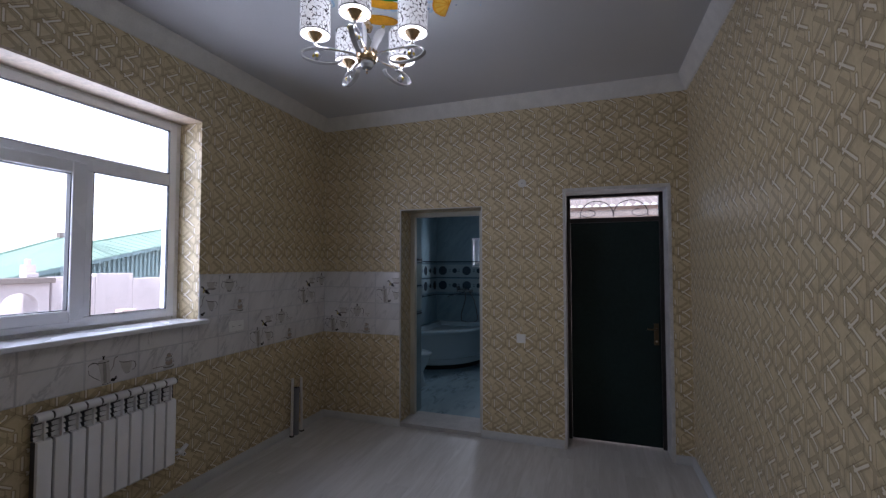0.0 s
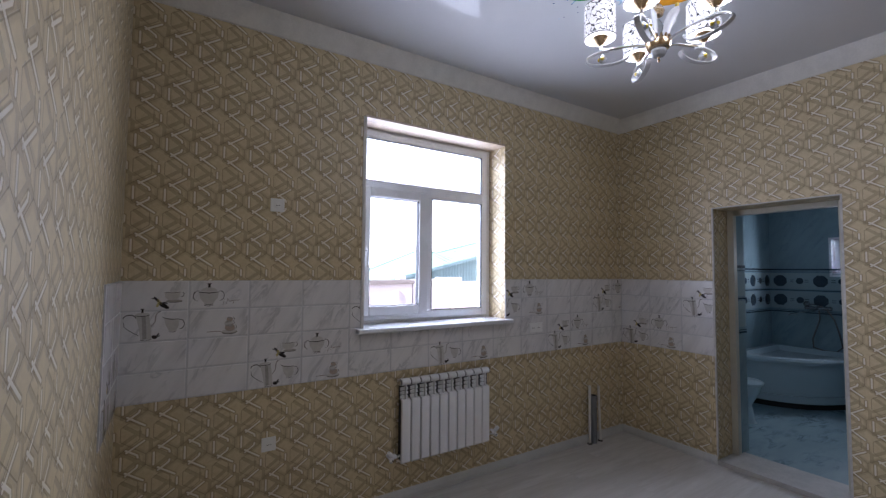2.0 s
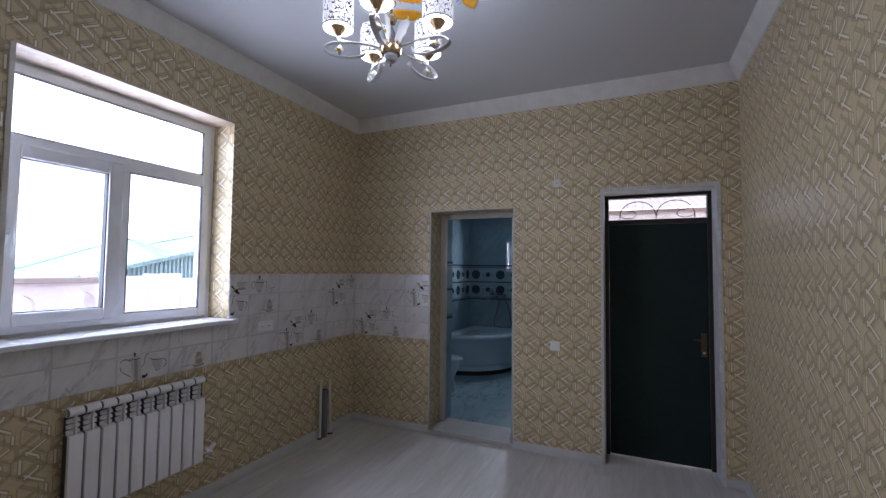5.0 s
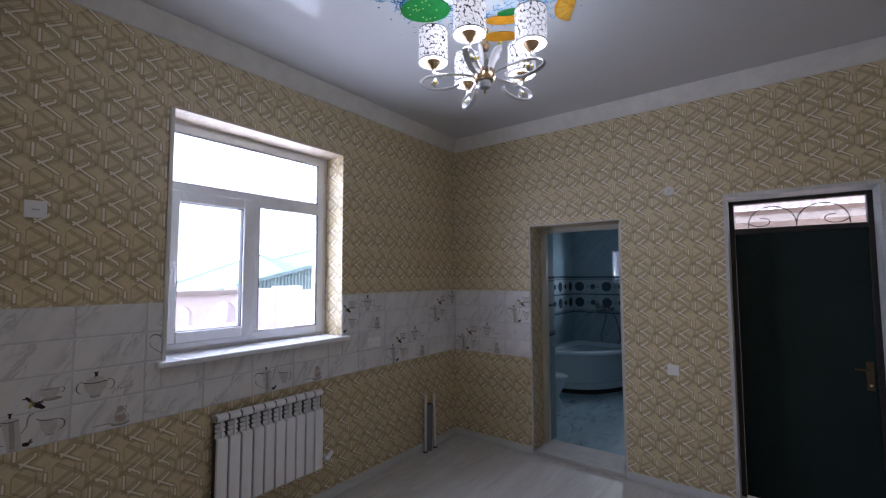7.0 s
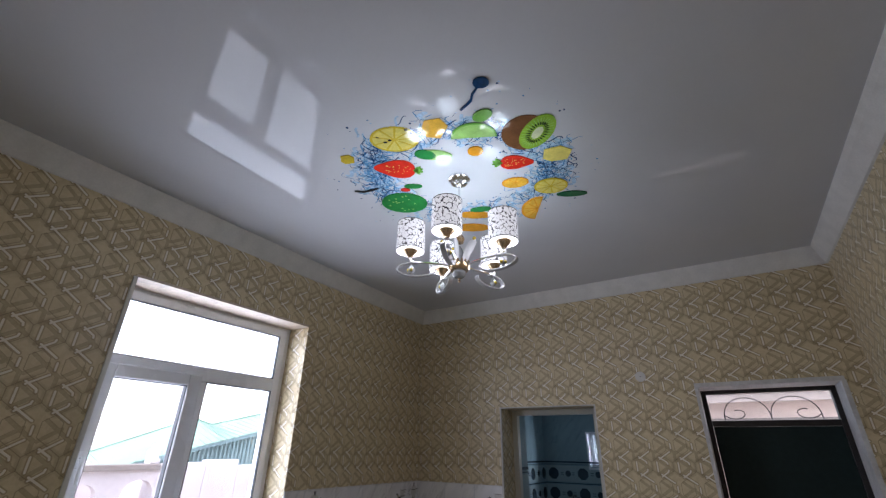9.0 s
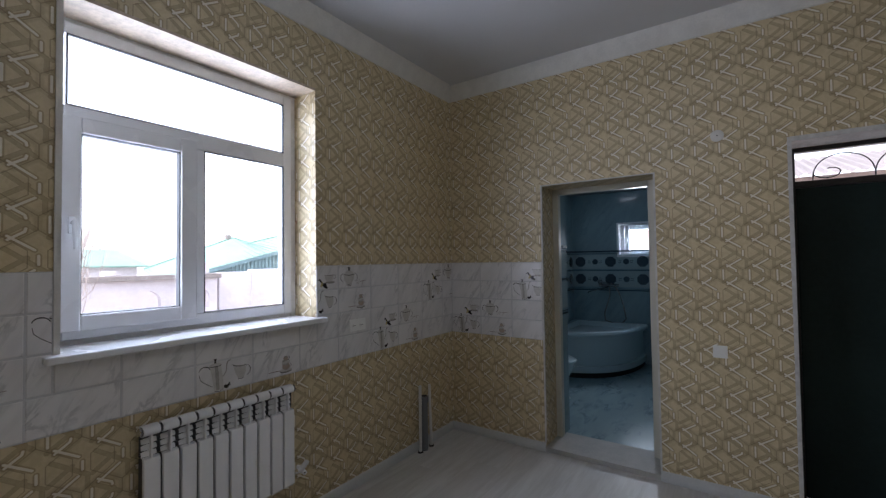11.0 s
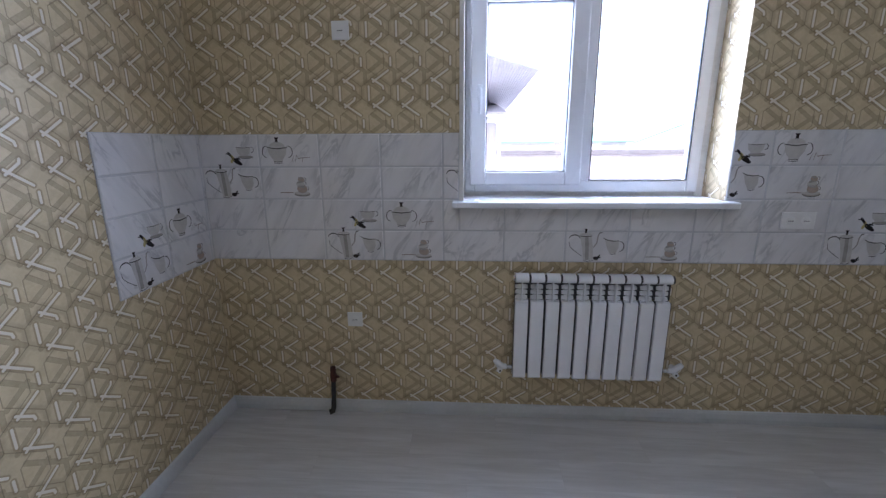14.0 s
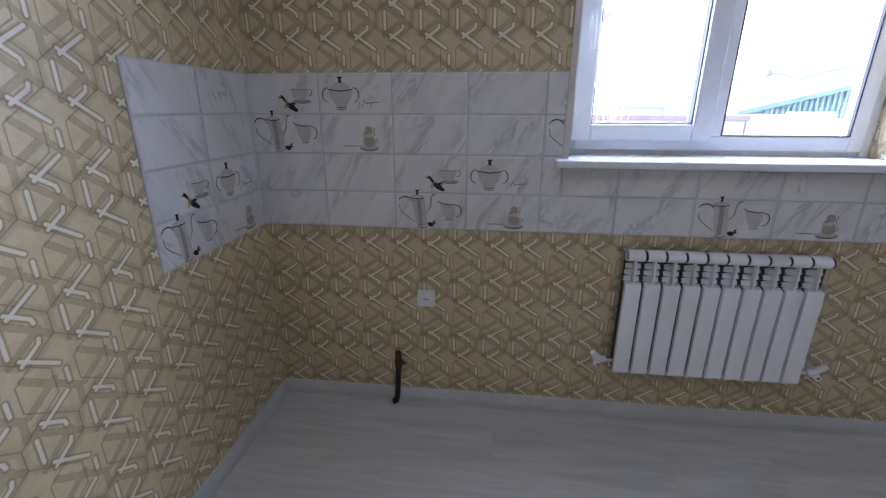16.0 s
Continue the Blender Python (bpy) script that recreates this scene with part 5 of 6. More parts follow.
        lamp = new("chandelier_lamp_and_fill", bpy.data.lights.new("chandelier_lamp_and_fill", "POINT"))
        lamp.data.energy, lamp.data.shadow_soft_size, lamp.data.color = LAMP_W, 0.055, (0.78, 0.94, 1.0)
        lamp.location = (LX + R * math.cos(ang), LY + R * math.sin(ang), ZC + zs + 0.150)
        # added fill under each shade, where no bulb sits, to brighten the walls
        low = new("chandelier_lamp_and_fill", bpy.data.lights.new("chandelier_lamp_and_fill", "POINT"))
        low.data.energy, low.data.shadow_soft_size, low.data.color = FILL_LOW, 0.06, (0.92, 0.96, 1.0)
        low.location = (LX + R * math.cos(ang), LY + R * math.sin(ang), ZC + zs - 0.03)


LAMP_W, FILL_LOW = 0.26, 0.40
chandelier()


# ---- printed fruit on the ceiling ----
U, V = Vector((0.86, 0.51, 0)), Vector((0.51, -0.86, 0))
ROSE = Vector((LX, LY, ZC))
print_root = thing("ceiling_print", "round printed picture of fruit and splashing water on the ceiling", "ceiling print", kind="")
KP = 0.985                               # size of the ring


def on_ceiling(u, v, lift):
    return ROSE + (U * u + V * v) * KP - Vector((0, 0, lift))


def ink(name, rgb, vary=0.2, patch=18.0):
    if name not in M:
        M[name] = plain(name, rgb, 0.06, vary=vary, grain=120, patch=patch, bump=0.0, spec=0.6)
    return name


LEVEL = [0.0016]


def flat(name, pts, material, parent, lift=None, label=""):
    """A printed patch of (u, v) points on the ceiling."""
    if lift is None:
        lift = LEVEL[0] = LEVEL[0] + 0.0002 if parent is print_root else LEVEL[0]
        lift += 0.0 if parent is print_root else 0.0007
    bm = bmesh.new()
    sheet(bm, [on_ceiling(u, v, 0.0003) for u, v in pts], (0, 0, -1), lift - 0.0003)
    return part(name, bm, material, parent, label)


ink("lemon_ink", (0.62, 0.46, 0.04)), ink("lemon_pale", (0.72, 0.60, 0.14)), ink("orange_ink", (0.75, 0.32, 0.02)), ink("orange_pale", (0.80, 0.45, 0.05))
ink("lime_ink", (0.16, 0.42, 0.06)), ink("lime_pale", (0.34, 0.60, 0.16)), ink("green_ink", (0.02, 0.22, 0.05)), ink("leaf_ink", (0.02, 0.13, 0.05))
ink("red_ink", (0.62, 0.03, 0.015)), ink("kiwi_skin", (0.19, 0.08, 0.03)), ink("kiwi_flesh", (0.26, 0.46, 0.04)), ink("kiwi_core", (0.68, 0.72, 0.44)), ink("seed_ink", (0.01, 0.012, 0.01))
ink("water_ink", (0.10, 0.27, 0.48), 0.5, 30), ink("water_pale", (0.42, 0.58, 0.72), 0.3, 30), ink("water_deep", (0.01, 0.05, 0.14), 0.4, 30), ink("white_ink", (0.85, 0.86, 0.86))


def fan(cx, cy, rx, ry, n, inner, outer, turn=0.0, a0=0.0, a1=2 * math.pi):
    """The wedges of a citrus slice."""
    out = []
    for k in range(n):
        s, e = a0 + (a1 - a0) * (k + 0.08) / n, a0 + (a1 - a0) * (k + 0.92) / n
        pts = [(inner * math.cos((s + e) / 2), inner * math.sin((s + e) / 2))] + [(outer * math.cos(s + (e - s) * i / 5), outer * math.sin(s + (e - s) * i / 5)) for i in range(6)]
        out.append([(cx + x * rx * math.cos(turn) - y * ry * math.sin(turn), cy + x * rx * math.sin(turn) + y * ry * math.cos(turn)) for x, y in pts])
    return out


def citrus(name, u, v, ru, rv, skin, flesh, turn=0.0, a0=0.0, a1=2 * math.pi, n=9, label=""):
    base = flat(name, ellipse(u, v, ru, rv, 28, a0, a1, turn), skin, print_root, label=label)
    for w in fan(u, v, ru, rv, n, 0.10, 0.88, turn, a0, a1):
        flat("segment", w, flesh, base)
    return base


def berry(u, v, ru, rv, turn, label):
    pts = []
    for i in range(26):
        a = 2 * math.pi * i / 26
        k = 1.0 - 0.32 * max(0, math.cos(a)) ** 2 * abs(math.sin(a))
        x, y = ru * math.cos(a), rv * math.sin(a) * (0.78 - 0.30 * math.cos(a)) * 1.2 * k
        pts.append((u + x * math.cos(turn) - y * math.sin(turn), v + x * math.sin(turn) + y * math.cos(turn)))
    base = flat("strawberry", pts, "red_ink", print_root, label=label)
    for i in range(26):
        x, y = rng.uniform(-0.75, 0.6) * ru, rng.uniform(-0.5, 0.5) * rv
        flat("seed", ellipse(u + x * math.cos(turn) - y * math.sin(turn), v + x * math.sin(turn) + y * math.cos(turn), 0.0035, 0.0025, 6), "lemon_pale", base)
    for k in range(4):
        a = turn + math.pi + (k - 1.5) * 0.55
        cx, cy = u - ru * 0.95 * math.cos(turn), v - ru * 0.95 * math.sin(turn)
        flat("sepal", ellipse(cx + 0.02 * math.cos(a), cy + 0.02 * math.sin(a), 0.030, 0.009, 10, turn=a), "lime_ink", base)


# splashes first, so that the fruit lies over them
bm_by = {k: bmesh.new() for k in ("water_ink", "water_pale", "water_deep")}
rng = random.Random(7)
for i in range(1050):
    where = rng.random()
    if where < 0.36:
        a, r = rng.gauss(3.05, 0.42), rng.gauss(0.47, 0.055)
    elif where < 0.66:
        a, r = rng.gauss(0.10, 0.40), rng.gauss(0.50, 0.055)
    elif where < 0.80:
        a, r = rng.gauss(-1.45, 0.55), rng.gauss(0.44, 0.06)
    else:
        a, r = rng.uniform(0.6, 2.6), rng.gauss(0.40, 0.05)
    u, v = r * 1.05 * math.cos(a), r * math.sin(a) + 0.03
    L, h = rng.uniform(0.03, 0.11), rng.uniform(0.9, 2.6)
    t0 = a + math.pi / 2 + rng.gauss(0, 0.9)
    pts = []
    for k in range(7):
        t_ = k / 6 - 0.5
        pts.append((u + L * t_ * math.cos(t0) + 0.25 * L * math.sin(h * 3 * t_) * math.cos(t0 + 1.57), v + L * t_ * math.sin(t0) + 0.25 * L * math.sin(h * 3 * t_) * math.sin(t0 + 1.57)))
    key = rng.choices(("water_ink", "water_pale", "water_deep"), (0.34, 0.40, 0.26))[0]
    o = stroke(pts, rng.uniform(0.012, 0.028) if key == "water_pale" else rng.uniform(0.002, 0.0075))
    lift = rng.uniform(0.0004, 0.0008) if key == "water_pale" else rng.uniform(0.0009, 0.0014)
    vs = [bm_by[key].verts.new(on_ceiling(x, y, lift)) for x, y in o]
    for k in range(6):
        bm_by[key].faces.new((vs[k], vs[k + 1], vs[12 - k], vs[13 - k]))
for i in range(260):
    a, r = rng.uniform(0, 2 * math.pi), rng.choice((rng.uniform(0.5, 0.78), rng.uniform(0.28, 0.4)))
    s = rng.uniform(0.0018, 0.007)
    key = rng.choice(("water_ink", "water_deep", "water_pale"))
    pts = [on_ceiling(x, y, 0.00115) for x, y in ellipse(r * math.cos(a), r * math.sin(a), s, s * rng.uniform(0.6, 1.0), 8)]
    bm_by[key].faces.new([bm_by[key].verts.new(p) for p in pts])
for k, b_ in bm_by.items():
    tagged(part("splash", b_, k, print_root, "blue water splash and drops"), kind="stuff")

citrus("lemon_slice", -0.335, 0.350, 0.128, 0.098, "lemon_ink", "lemon_pale", 0.1, label="yellow lemon slice")
for u, v in ((-0.42, 0.37), (-0.36, 0.41), (-0.30, 0.395), (-0.27, 0.425), (-0.25, 0.40), (-0.385, 0.33), (-0.36, 0.345)):
    flat("drop", ellipse(u, v, 0.010, 0.007, 10), "seed_ink", print_root, label="dark water drop")
flat("fruit_cube", [(-0.175, 0.49), (-0.10, 0.505), (-0.06, 0.45), (-0.10, 0.36), (-0.17, 0.37), (-0.19, 0.44)], "orange_pale", print_root, label="orange fruit piece")
flat("lime_half", ellipse(0.070, 0.365, 0.115, 0.105, 24, 0.1, math.pi + 0.1), "lime_pale", print_root, label="pale green lime half")
flat("lime_rind", stroke(ellipse(0.070, 0.365, 0.113, 0.103, 18, 0.1, math.pi + 0.1), 0.012), "lime_ink", print_root, label="green lime rind")
flat("kiwi_skin", ellipse(0.325, 0.398, 0.120, 0.128, 26, turn=0.2), "kiwi_skin", print_root, label="brown kiwi skin")
kiwi = flat("kiwi_slice", ellipse(0.381, 0.405, 0.078, 0.130, 28, turn=-0.28), "kiwi_flesh", print_root, label="green kiwi slice with dark seeds")
flat("core", ellipse(0.383, 0.402, 0.024, 0.046, 16, turn=-0.28), "kiwi_core", kiwi)
for i in range(30):
    a = 2 * math.pi * (i + 0.5) / 30
    x, y = 0.056 * math.cos(a), 0.096 * math.sin(a)
    flat("ray", ellipse(0.382 + x * 0.96 + y * 0.276, 0.403 - x * 0.276 + y * 0.96, 0.018, 0.0018, 6, turn=a - 0.28), "lime_pale", kiwi)
for i in range(26):
    a = 2 * math.pi * i / 26
    x, y = 0.040 * math.cos(a), 0.070 * math.sin(a)
    flat("seed", ellipse(0.382 + x * 0.96 + y * 0.276, 0.403 - x * 0.276 + y * 0.96, 0.013, 0.0034, 8, turn=a - 0.28), "seed_ink", kiwi)
flat("fruit_cube", [(0.44, 0.27), (0.52, 0.30), (0.585, 0.27), (0.58, 0.19), (0.50, 0.17), (0.45, 0.19)], "lemon_pale", print_root, label="yellow fruit cube")
berry(-0.365, 0.098, 0.118, 0.085, math.pi * 0.97, "red strawberry with green sepals")
berry(0.315, 0.160, 0.092, 0.062, 0.05, "red strawberry with green sepals")
flat("lime_wedge", ellipse(-0.140, 0.225, 0.100, 0.042, 20, turn=-0.1), "lime_pale", print_root, label="lime wedge")
flat("lime_wedge", ellipse(-0.185, 0.228, 0.058, 0.040, 16, turn=-0.2), "green_ink", print_root, label="dark green lime rind")
flat("fruit_piece", ellipse(0.082, 0.258, 0.042, 0.040, 10), "orange_ink", print_root, label="small orange fruit piece")
citrus("orange_slice", 0.330, -0.036, 0.078, 0.052, "orange_ink", "orange_pale", 0.2, label="orange slice")
citrus("lemon_slice", 0.545, -0.070, 0.098, 0.080, "lemon_ink", "lemon_pale", 0.1, label="pale lemon slice")
citrus("orange_wedge", 0.515, -0.33, 0.105, 0.140, "orange_ink", "orange_pale", 0.0, 1.5, 4.75, 6, "orange wedge with peel")
flat("leaf", ellipse(0.690, -0.155, 0.092, 0.030, 16, turn=0.1), "leaf_ink", print_root, label="dark green leaf")
av = flat("green_fruit", ellipse(-0.347, -0.270, 0.146, 0.118, 28), "green_ink", print_root, label="green plum-shaped fruit with drops")
for i in range(16):
    a, r = rng.uniform(0, 6.28), rng.uniform(0.1, 0.85)
    flat("drop", ellipse(-0.347 + 0.146 * r * math.cos(a), -0.270 + 0.118 * r * math.sin(a), 0.006, 0.005, 8), "lime_pale", av)
flat("leaf", ellipse(-0.275, -0.075, 0.055, 0.024, 12), "green_ink", print_root, label="green leaf")
flat("fruit_piece", ellipse(-0.325, -0.115, 0.030, 0.016, 10), "red_ink", print_root, label="red fruit piece")
flat("fruit_cube", [(-0.645, 0.215), (-0.60, 0.228), (-0.575, 0.205), (-0.58, 0.16), (-0.63, 0.15), (-0.65, 0.17)], "lemon_ink", print_root, label="small yellow fruit cube")
sp = flat("water_drop", ellipse(0.084, 0.725, 0.036, 0.030, 16), "water_deep", print_root, label="dark blue flying drop")
flat("tail", stroke([(0.07, 0.70), (0.05, 0.66), (0.045, 0.62), (0.02, 0.585), (0.0, 0.56)], 0.012), "water_deep", sp)
flat("twig", stroke([(-0.64, -0.13), (-0.58, -0.135), (-0.53, -0.115), (-0.49, -0.10)], 0.014), "seed_ink", print_root, label="dark twig")
flat("fruit_piece", ellipse(0.113, -0.42, 0.110, 0.045, 16), "orange_ink", print_root, label="orange fruit half")
flat("fruit_piece", ellipse(0.100, -0.60, 0.120, 0.055, 16), "orange_ink", print_root, label="orange fruit half")
flat("leaf", ellipse(0.145, -0.345, 0.070, 0.030, 14, turn=0.2), "green_ink", print_root, label="green leaf")
flat("leaf", ellipse(0.102, 0.526, 0.050, 0.036, 14, turn=0.6), "lime_ink", print_root, label="green leaf")
flat("fruit_piece", ellipse(0.270, -0.36, 0.045, 0.030, 12), "red_ink", print_root, label="red fruit piece")

# ---- outside ----
GZ = -0.9
bm = bmesh.new()
bmesh.ops.create_grid(bm, x_segments=2, y_segments=2, size=600, matrix=Matrix.Translation((0, 0, GZ)))
tagged(part("ground", bm, "earth"), "dry bare earth yard", "ground", "", "structure")
solid("house_base", [((OUT_W, YS - 0.3, GZ), (XE + 0.3, OUT_N, -0.2)), ((BX0 - 0.25, OUT_N, GZ), (BX1 + 0.12, BY1 + 0.25, -0.1))], "whitewash", "plain rendered base of the house", "wall")
solid("house_roof", [((OUT_W - 0.3, YS - 0.4, ZC + 0.15), (XE + 0.5, OUT_N + 0.3, ZC + 0.3)), ((BX0 - 0.4, OUT_N + 0.3, BZ1 + 0.3), (BX1 + 0.2, BY1 + 0.5, BZ1 + 0.42))], "roof_grey", "plain grey roof slab", "roof")


def outbuilding():
    """Low whitewashed building with two arches under a concrete coping."""
    root = thing("outbuilding", "low whitewashed outbuilding with arched openings and a flat coping", "outbuilding", at=(-17.3, 0, GZ))
    ya, yb, top = -9.0, 9.75, 1.95
    bm = bmesh.new()
    arches = [(7.32, 0.42, 1.20), (8.95, 0.50, 1.20)]
    nseg = 10
    cur = ya
    for cy, r, spring in arches:
        box(bm, (-0.3, cur, 0), (0.0, cy - r, top))
        ring = [(cy + r * math.cos(math.pi - math.pi * i / nseg), spring + 0.9 * r * math.sin(math.pi * i / nseg)) for i in range(nseg + 1)]
        for (p, q), (s, t_) in zip(ring, ring[1:]):
            v = [bm.verts.new(c) for c in ((0, p, q), (0, s, t_), (0, s, top), (0, p, top), (-0.3, p, q), (-0.3, s, t_), (-0.3, s, top), (-0.3, p, top))]
            for f in ((0, 1, 2, 3), (4, 7, 6, 5), (0, 4, 5, 1), (3, 2, 6, 7)):
                bm.faces.new([v[k] for k in f])
        box(bm, (-0.3, cy - r, 0), (0.0, cy + r, 0.80))
        cur = cy + r
    box(bm, (-0.3, cur, 0), (0.0, yb, top))
    box(bm, (-4.0, ya, 0), (-3.8, yb, top))
    box(bm, (-3.8, yb - 0.3, 0), (-0.3, yb, top))
    part("wall", bm, "whitewash", root)
    box_part("coping", (-0.7, ya, top), (0.25, yb + 0.05, top + 0.18), "coping", root, 0.02)
    for y in (6.1, 9.2):
        box_part("block", (-0.6, y, top + 0.18), (-0.2, y + 0.35, top + 0.34), "whitewash", root, 0.02)
    ch = box_part("chimney", (-0.75, 9.28, top + 0.18), (-0.45, 9.6, top + 0.62), "whitewash", root, 0.02)
    box_part("chimney_cap", (-0.67, 9.36, top + 0.62), (-0.53, 9.5, top + 0.82), "whitewash", ch, 0.02)


outbuilding()


def gable_house():
    root = thing("neighbour_house", "neighbouring house with a pale green sheet roof above a pale gable", "house", at=(-24.0, 11.0, GZ))
    rise = 0.245
    bm = bmesh.new()
    sheet(bm, [(-0.35, -0.3, 0), (-0.35, 11.6, 0), (-0.35, 11.6, 1.58 + 11.9 * rise), (-0.35, -0.3, 1.58)], (-1, 0, 0), 0.3)
    part("wall", bm, "roof_teal", root, "blue-green corrugated sheet gable")
    for i in range(48):
        y = -0.2 + i * 0.245
        box_part("rib", (-0.36, y, 0.9), (-0.325, y + 0.13, 1.56 + (y + 0.3) * rise), "roof_teal", root, 0.015)
    bm = bmesh.new()
    a, b = Vector((0, -0.6, 1.60)), Vector((0, 12.0, 1.60 + 12.6 * rise))
    e, d, c, g = Vector((-6, 0.9, 2.16)), Vector((-6, 6.5, 4.28)), Vector((-6, 7.8, 3.95)), Vector((-6, 16.0, 6.0))
    for s0, s1, q0, q1, n in ((0.0, 0.45, e, d, 14), (0.45, 0.54, d, c, 3), (0.54, 1.0, c, g, 15)):
        sheet(bm, [a.lerp(b, s0), a.lerp(b, s1), q1, q0], (0, 0, 1), 0.05)
        for i in range(n):
            p, q = a.lerp(b, s0 + (s1 - s0) * (i + 0.5) / n), q0.lerp(q1, (i + 0.5) / n)
            tube(bm, [p + Vector((0, 0, 0.06)), q + Vector((0, 0, 0.06))], 0.03, 4)
    part("roof", bm, "roof_green", root)
    bm = bmesh.new()
    tube(bm, [e + Vector((0, 0, 0.08)), d + Vector((0, 0, 0.1)), c + Vector((0, 0, 0.1)), g + Vector((0, 0, 0.1))], 0.06, 6)
    part("ridge_cap", bm, "roof_green", root)
    bm = bmesh.new()
    sheet(bm, [a + Vector((0.08, 0, -0.16)), b + Vector((0.08, 0, -0.16)), b + Vector((0.08, 0, 0.02)), a + Vector((0.08, 0, 0.02))], (-1, 0, 0), 0.06)
    part("bargeboard", bm, "roof_teal", root, "dark grey verge board")
    box_part("vent", (-6.2, 6.0, 4.2), (-5.9, 6.3, 4.55), "coping", root, 0.02)


gable_house()
fence = thing("yard_wall", "rough whitewashed yard wall of clay blocks", "wall", at=(-17.6, 13.5, GZ))
for i in range(8):
    bm = bmesh.new()
    h = 2.15 + 0.12 * math.sin(i * 2.3)
    box(bm, (-0.2, -3.6 + i * 1.4, 0), (0.15, -3.6 + (i + 1) * 1.4, h), 0.03)
    part("panel", bm, "whitewash", fence)
low = thing("clay_pile", "low pile of pale clay blocks by the yard wall", "block pile", at=(-15.5, 12.4, GZ))
for i in range(14):
    x, y = rng.uniform(-0.5, 0.5), rng.uniform(-1.5, 1.5)
    box_part("block", (x - 0.2, y - 0.25, 0.0), (x + 0.2, y + 0.25, rng.uniform(0.4, 1.0)), "pink", low, 0.03)
far = thing("far_shed", "long low shed with a pale green roof far off", "shed", at=(-34, 0, GZ))
box_part("wall", (-5, -16, 0), (0, 13, 2.35), "whitewash", far)
bm = bmesh.new()
sheet(bm, [(0.5, -16.5, 2.35), (0.5, 13.5, 2.35), (-5, 13.5, 3.57), (-5, -16.5, 3.57)], (0, 0, 1), 0.1)
part("roof", bm, "roof_green", far)
bm = bmesh.new()
for i in range(22):
    y = -16 + i * 1.35
    box(bm, (-4.9, y, 3.5), (-4.8, y + 0.06, 3.85))
box(bm, (-4.9, -16, 3.82), (-4.8, 13, 3.87))
part("railing", bm, "coping", far, "thin grey railing on the roof")

# own wing's eave, seen through the left pane
wing = thing("wing_roof", "grey corrugated roof overhang of the next wing", "roof", at=(-5.35, 2.14, 2.29))
bm = bmesh.new()
d1, d2 = Vector((0.85, -0.56, 0)), Vector((-1.0, 0.02, 0))
n = 90
edge = [d1 * (2.6 * i / n) for i in range(n + 1)]
lo = [[bm.verts.new(p + d2 * s + Vector((0, 0, 0.010 * (i % 2)))) for i, p in enumerate(edge)] for s in (0.0, 3.0, 6.5)]
hi = [[bm.verts.new(v.co + Vector((0, 0, 0.015))) for v in r] for r in lo]
for a, b in zip(lo, lo[1:]):
    for i in range(n):
        bm.faces.new((a[i], a[i + 1], b[i + 1], b[i]))
for a, b in zip(hi, hi[1:]):
    for i in range(n):
        bm.faces.new((a[i], b[i], b[i + 1], a[i + 1]))
for i in range(n):
    bm.faces.new((lo[0][i], hi[0][i], hi[0][i + 1], lo[0][i + 1]))
part("sheet", bm, "roof_grey", wing)
box_part("wing_wall", (-6.0, -6.0, GZ - 2.32), (-1.0, -1.9, -0.02), "whitewash", wing)

side = thing("side_wing", "white rendered end of the next wing with a gutter and downpipe", "house wing", at=(-7.0, 1.79, GZ))
box_part("wall", (-4.0, -5.0, 0), (0.0, 0.0, 2.80), "whitewash", side)
bm = bmesh.new()
sheet(bm, [(0.20, -5.0, 2.82), (0.20, 0.14, 2.82), (-4.0, 0.14, 3.3), (-4.0, -5.0, 3.3)], (0, 0, 1), 0.04)
part("roof", bm, "whitewash", side, "pale sheet roof edge")
bm = bmesh.new()
tube(bm, [(0.12, -1.0, 2.77), (0.12, 0.16, 2.75)], 0.045, 8)
part("gutter", bm, "pvc", side, "white half-round gutter")
bm = bmesh.new()
tube(bm, [(0.12, 0.13, 2.74), (0.10, 0.12, 2.64), (0.05, 0.05, 2.52), (0.04, 0.04, 2.40), (0.04, 0.04, 0.2)], 0.025, 8)
part("downpipe", bm, "pvc", side, "grey downpipe")


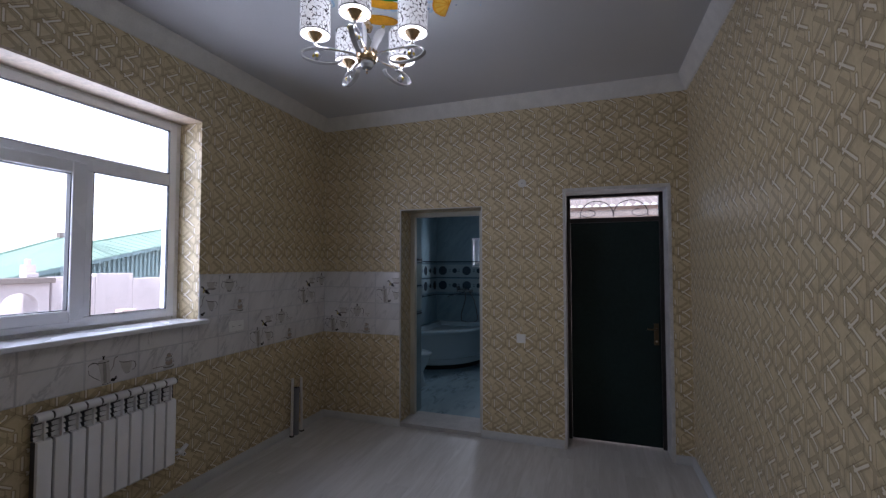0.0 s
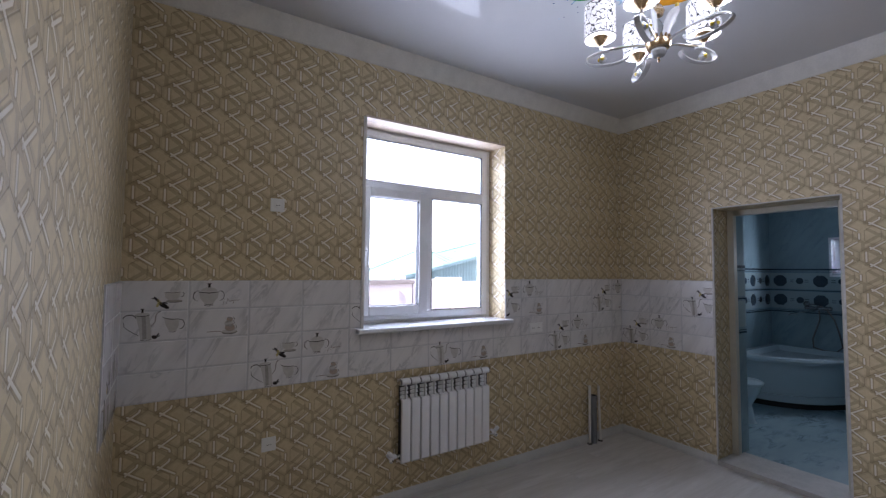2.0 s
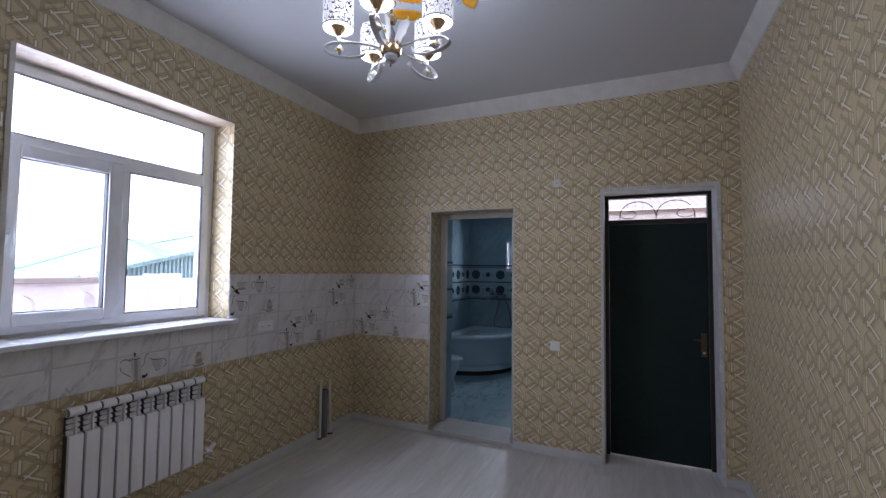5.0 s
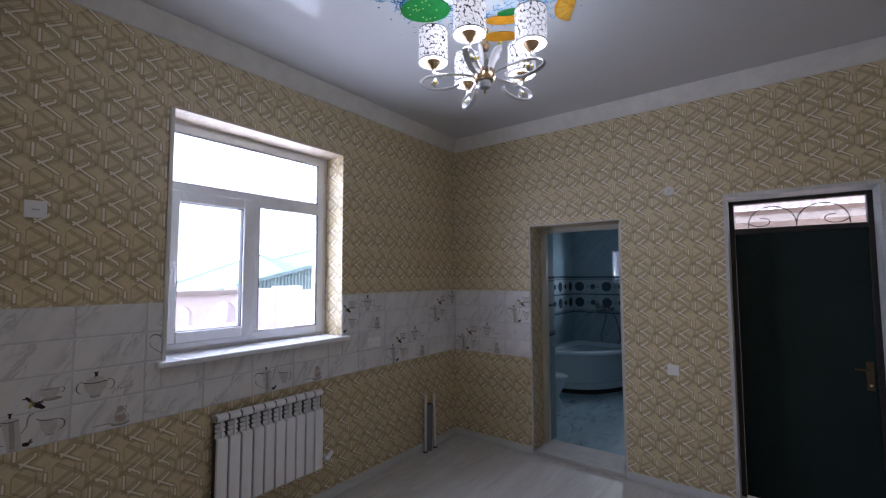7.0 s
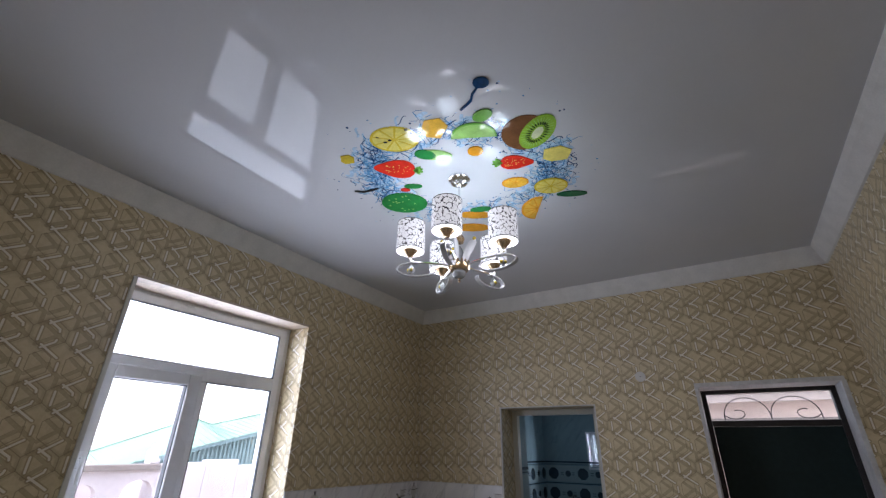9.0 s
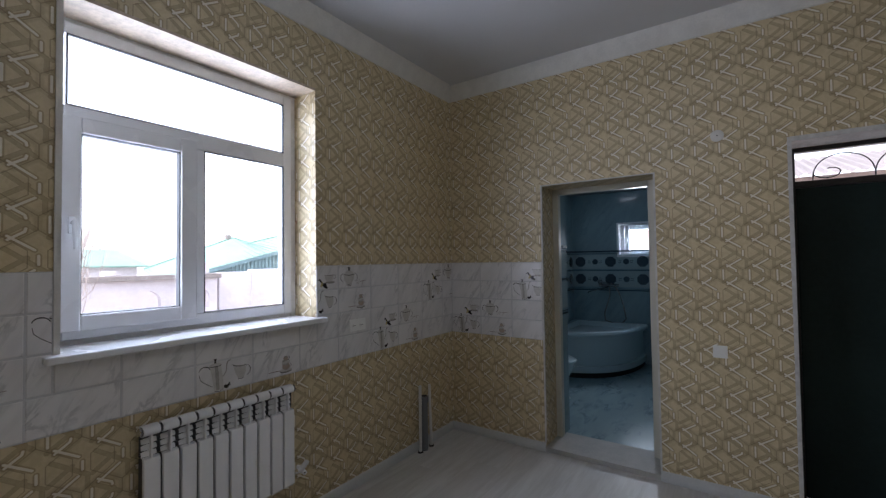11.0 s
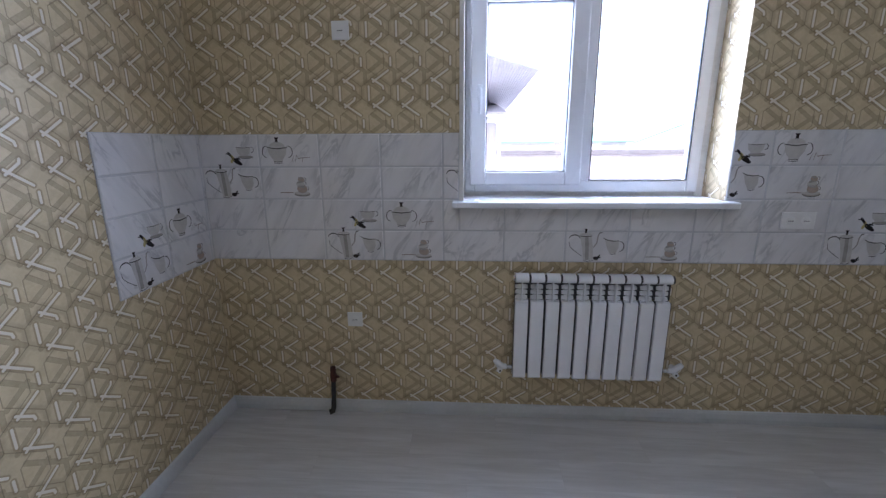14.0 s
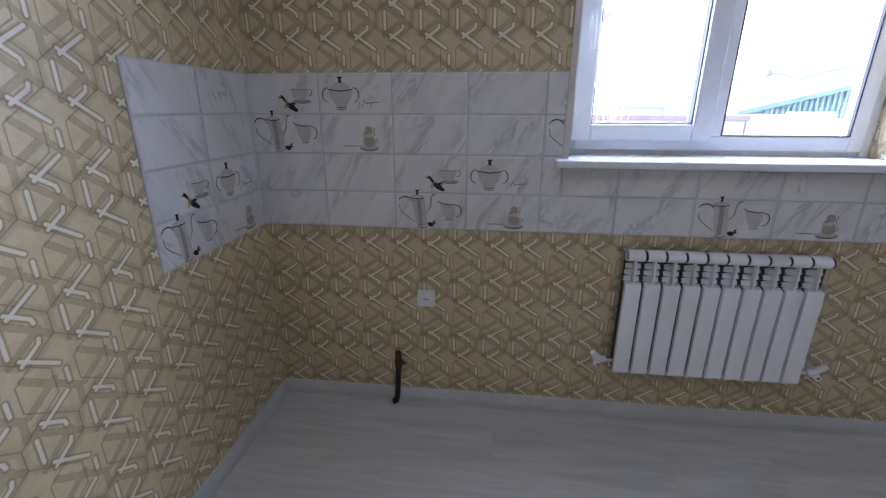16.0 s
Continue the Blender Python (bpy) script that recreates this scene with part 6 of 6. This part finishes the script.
def bare_tree(pos, height):
    root = thing("bare_tree", "bare young tree with thin upright twigs", "tree", at=pos)
    r = random.Random(11)
    trunk, twigs = bmesh.new(), bmesh.new()
    tube(trunk, [(0, 0, 0), (0.05, 0.02, height * 0.25), (0.0, 0.06, height * 0.5), (-0.04, -0.12, height * 0.78), (-0.03, -0.14, height)], [0.05, 0.04, 0.026, 0.013, 0.004], 7)
    for i in range(30):
        z = height * r.uniform(0.10, 0.72)
        a = r.uniform(0, 6.28)
        L = (height - z) * r.uniform(0.40, 0.80)
        k = 0.22 + 0.30 * r.random()
        dx, dy = math.cos(a) * L * k, math.sin(a) * L * k
        p = [Vector((0.0, 0.0, z)), Vector((dx * 0.65, dy * 0.65, z + L * 0.30)), Vector((dx * 0.95, dy * 0.95, z + L * 0.68)), Vector((dx * 1.05, dy * 1.05, z + L))]
        tube(twigs, p, [0.018, 0.013, 0.008, 0.003], 5)
        for n_ in range(7):
            m = r.choice((1, 1, 2))
            q = p[m].lerp(p[m + 1], r.uniform(0.0, 0.9))
            h = r.uniform(0.25, 0.65)
            e = q + Vector((r.uniform(-0.3, 0.3) * h, r.uniform(-0.45, 0.45) * h, h))
            tube(twigs, [q, q.lerp(e, 0.5) + Vector((r.uniform(-0.03, 0.03), r.uniform(-0.03, 0.03), -0.02)), e], [0.007, 0.005, 0.0025], 4)
    part("trunk", trunk, "bark", root)
    part("crown", twigs, "bark", root, "thin bare twigs")


bare_tree((-14.5, 4.5, GZ), 4.25)

# across the lane behind the house door
lane = thing("opposite_house", "pinkish rendered house wall under a corrugated roof edge", "house", at=(0, 11.0, GZ))
box_part("wall", (-3.0, 0.0, 0), (8.0, 0.3, 3.95), "pink", lane)
bm = bmesh.new()
pts = [(-3.3 + 11.6 * i / 480, 0.026 * math.sin(2 * math.pi * i / 7)) for i in range(481)]
rows = [[bm.verts.new((x, y_, z_ + h)) for x, h in pts] for y_, z_ in ((-0.55, 3.90), (3.0, 4.8))]
for i in range(480):
    bm.faces.new((rows[0][i], rows[0][i + 1], rows[1][i + 1], rows[1][i]))
part("roof", bm, "roof_brown", lane, "weathered brown corrugated roof edge")
box_part("gutter_board", (-3.2, -0.45, 3.66), (8.2, -0.40, 3.80), "coping", lane)
box_part("cornice_board", (-3.1, -0.06, 3.30), (8.1, 0.0, 3.40), "coping", lane)
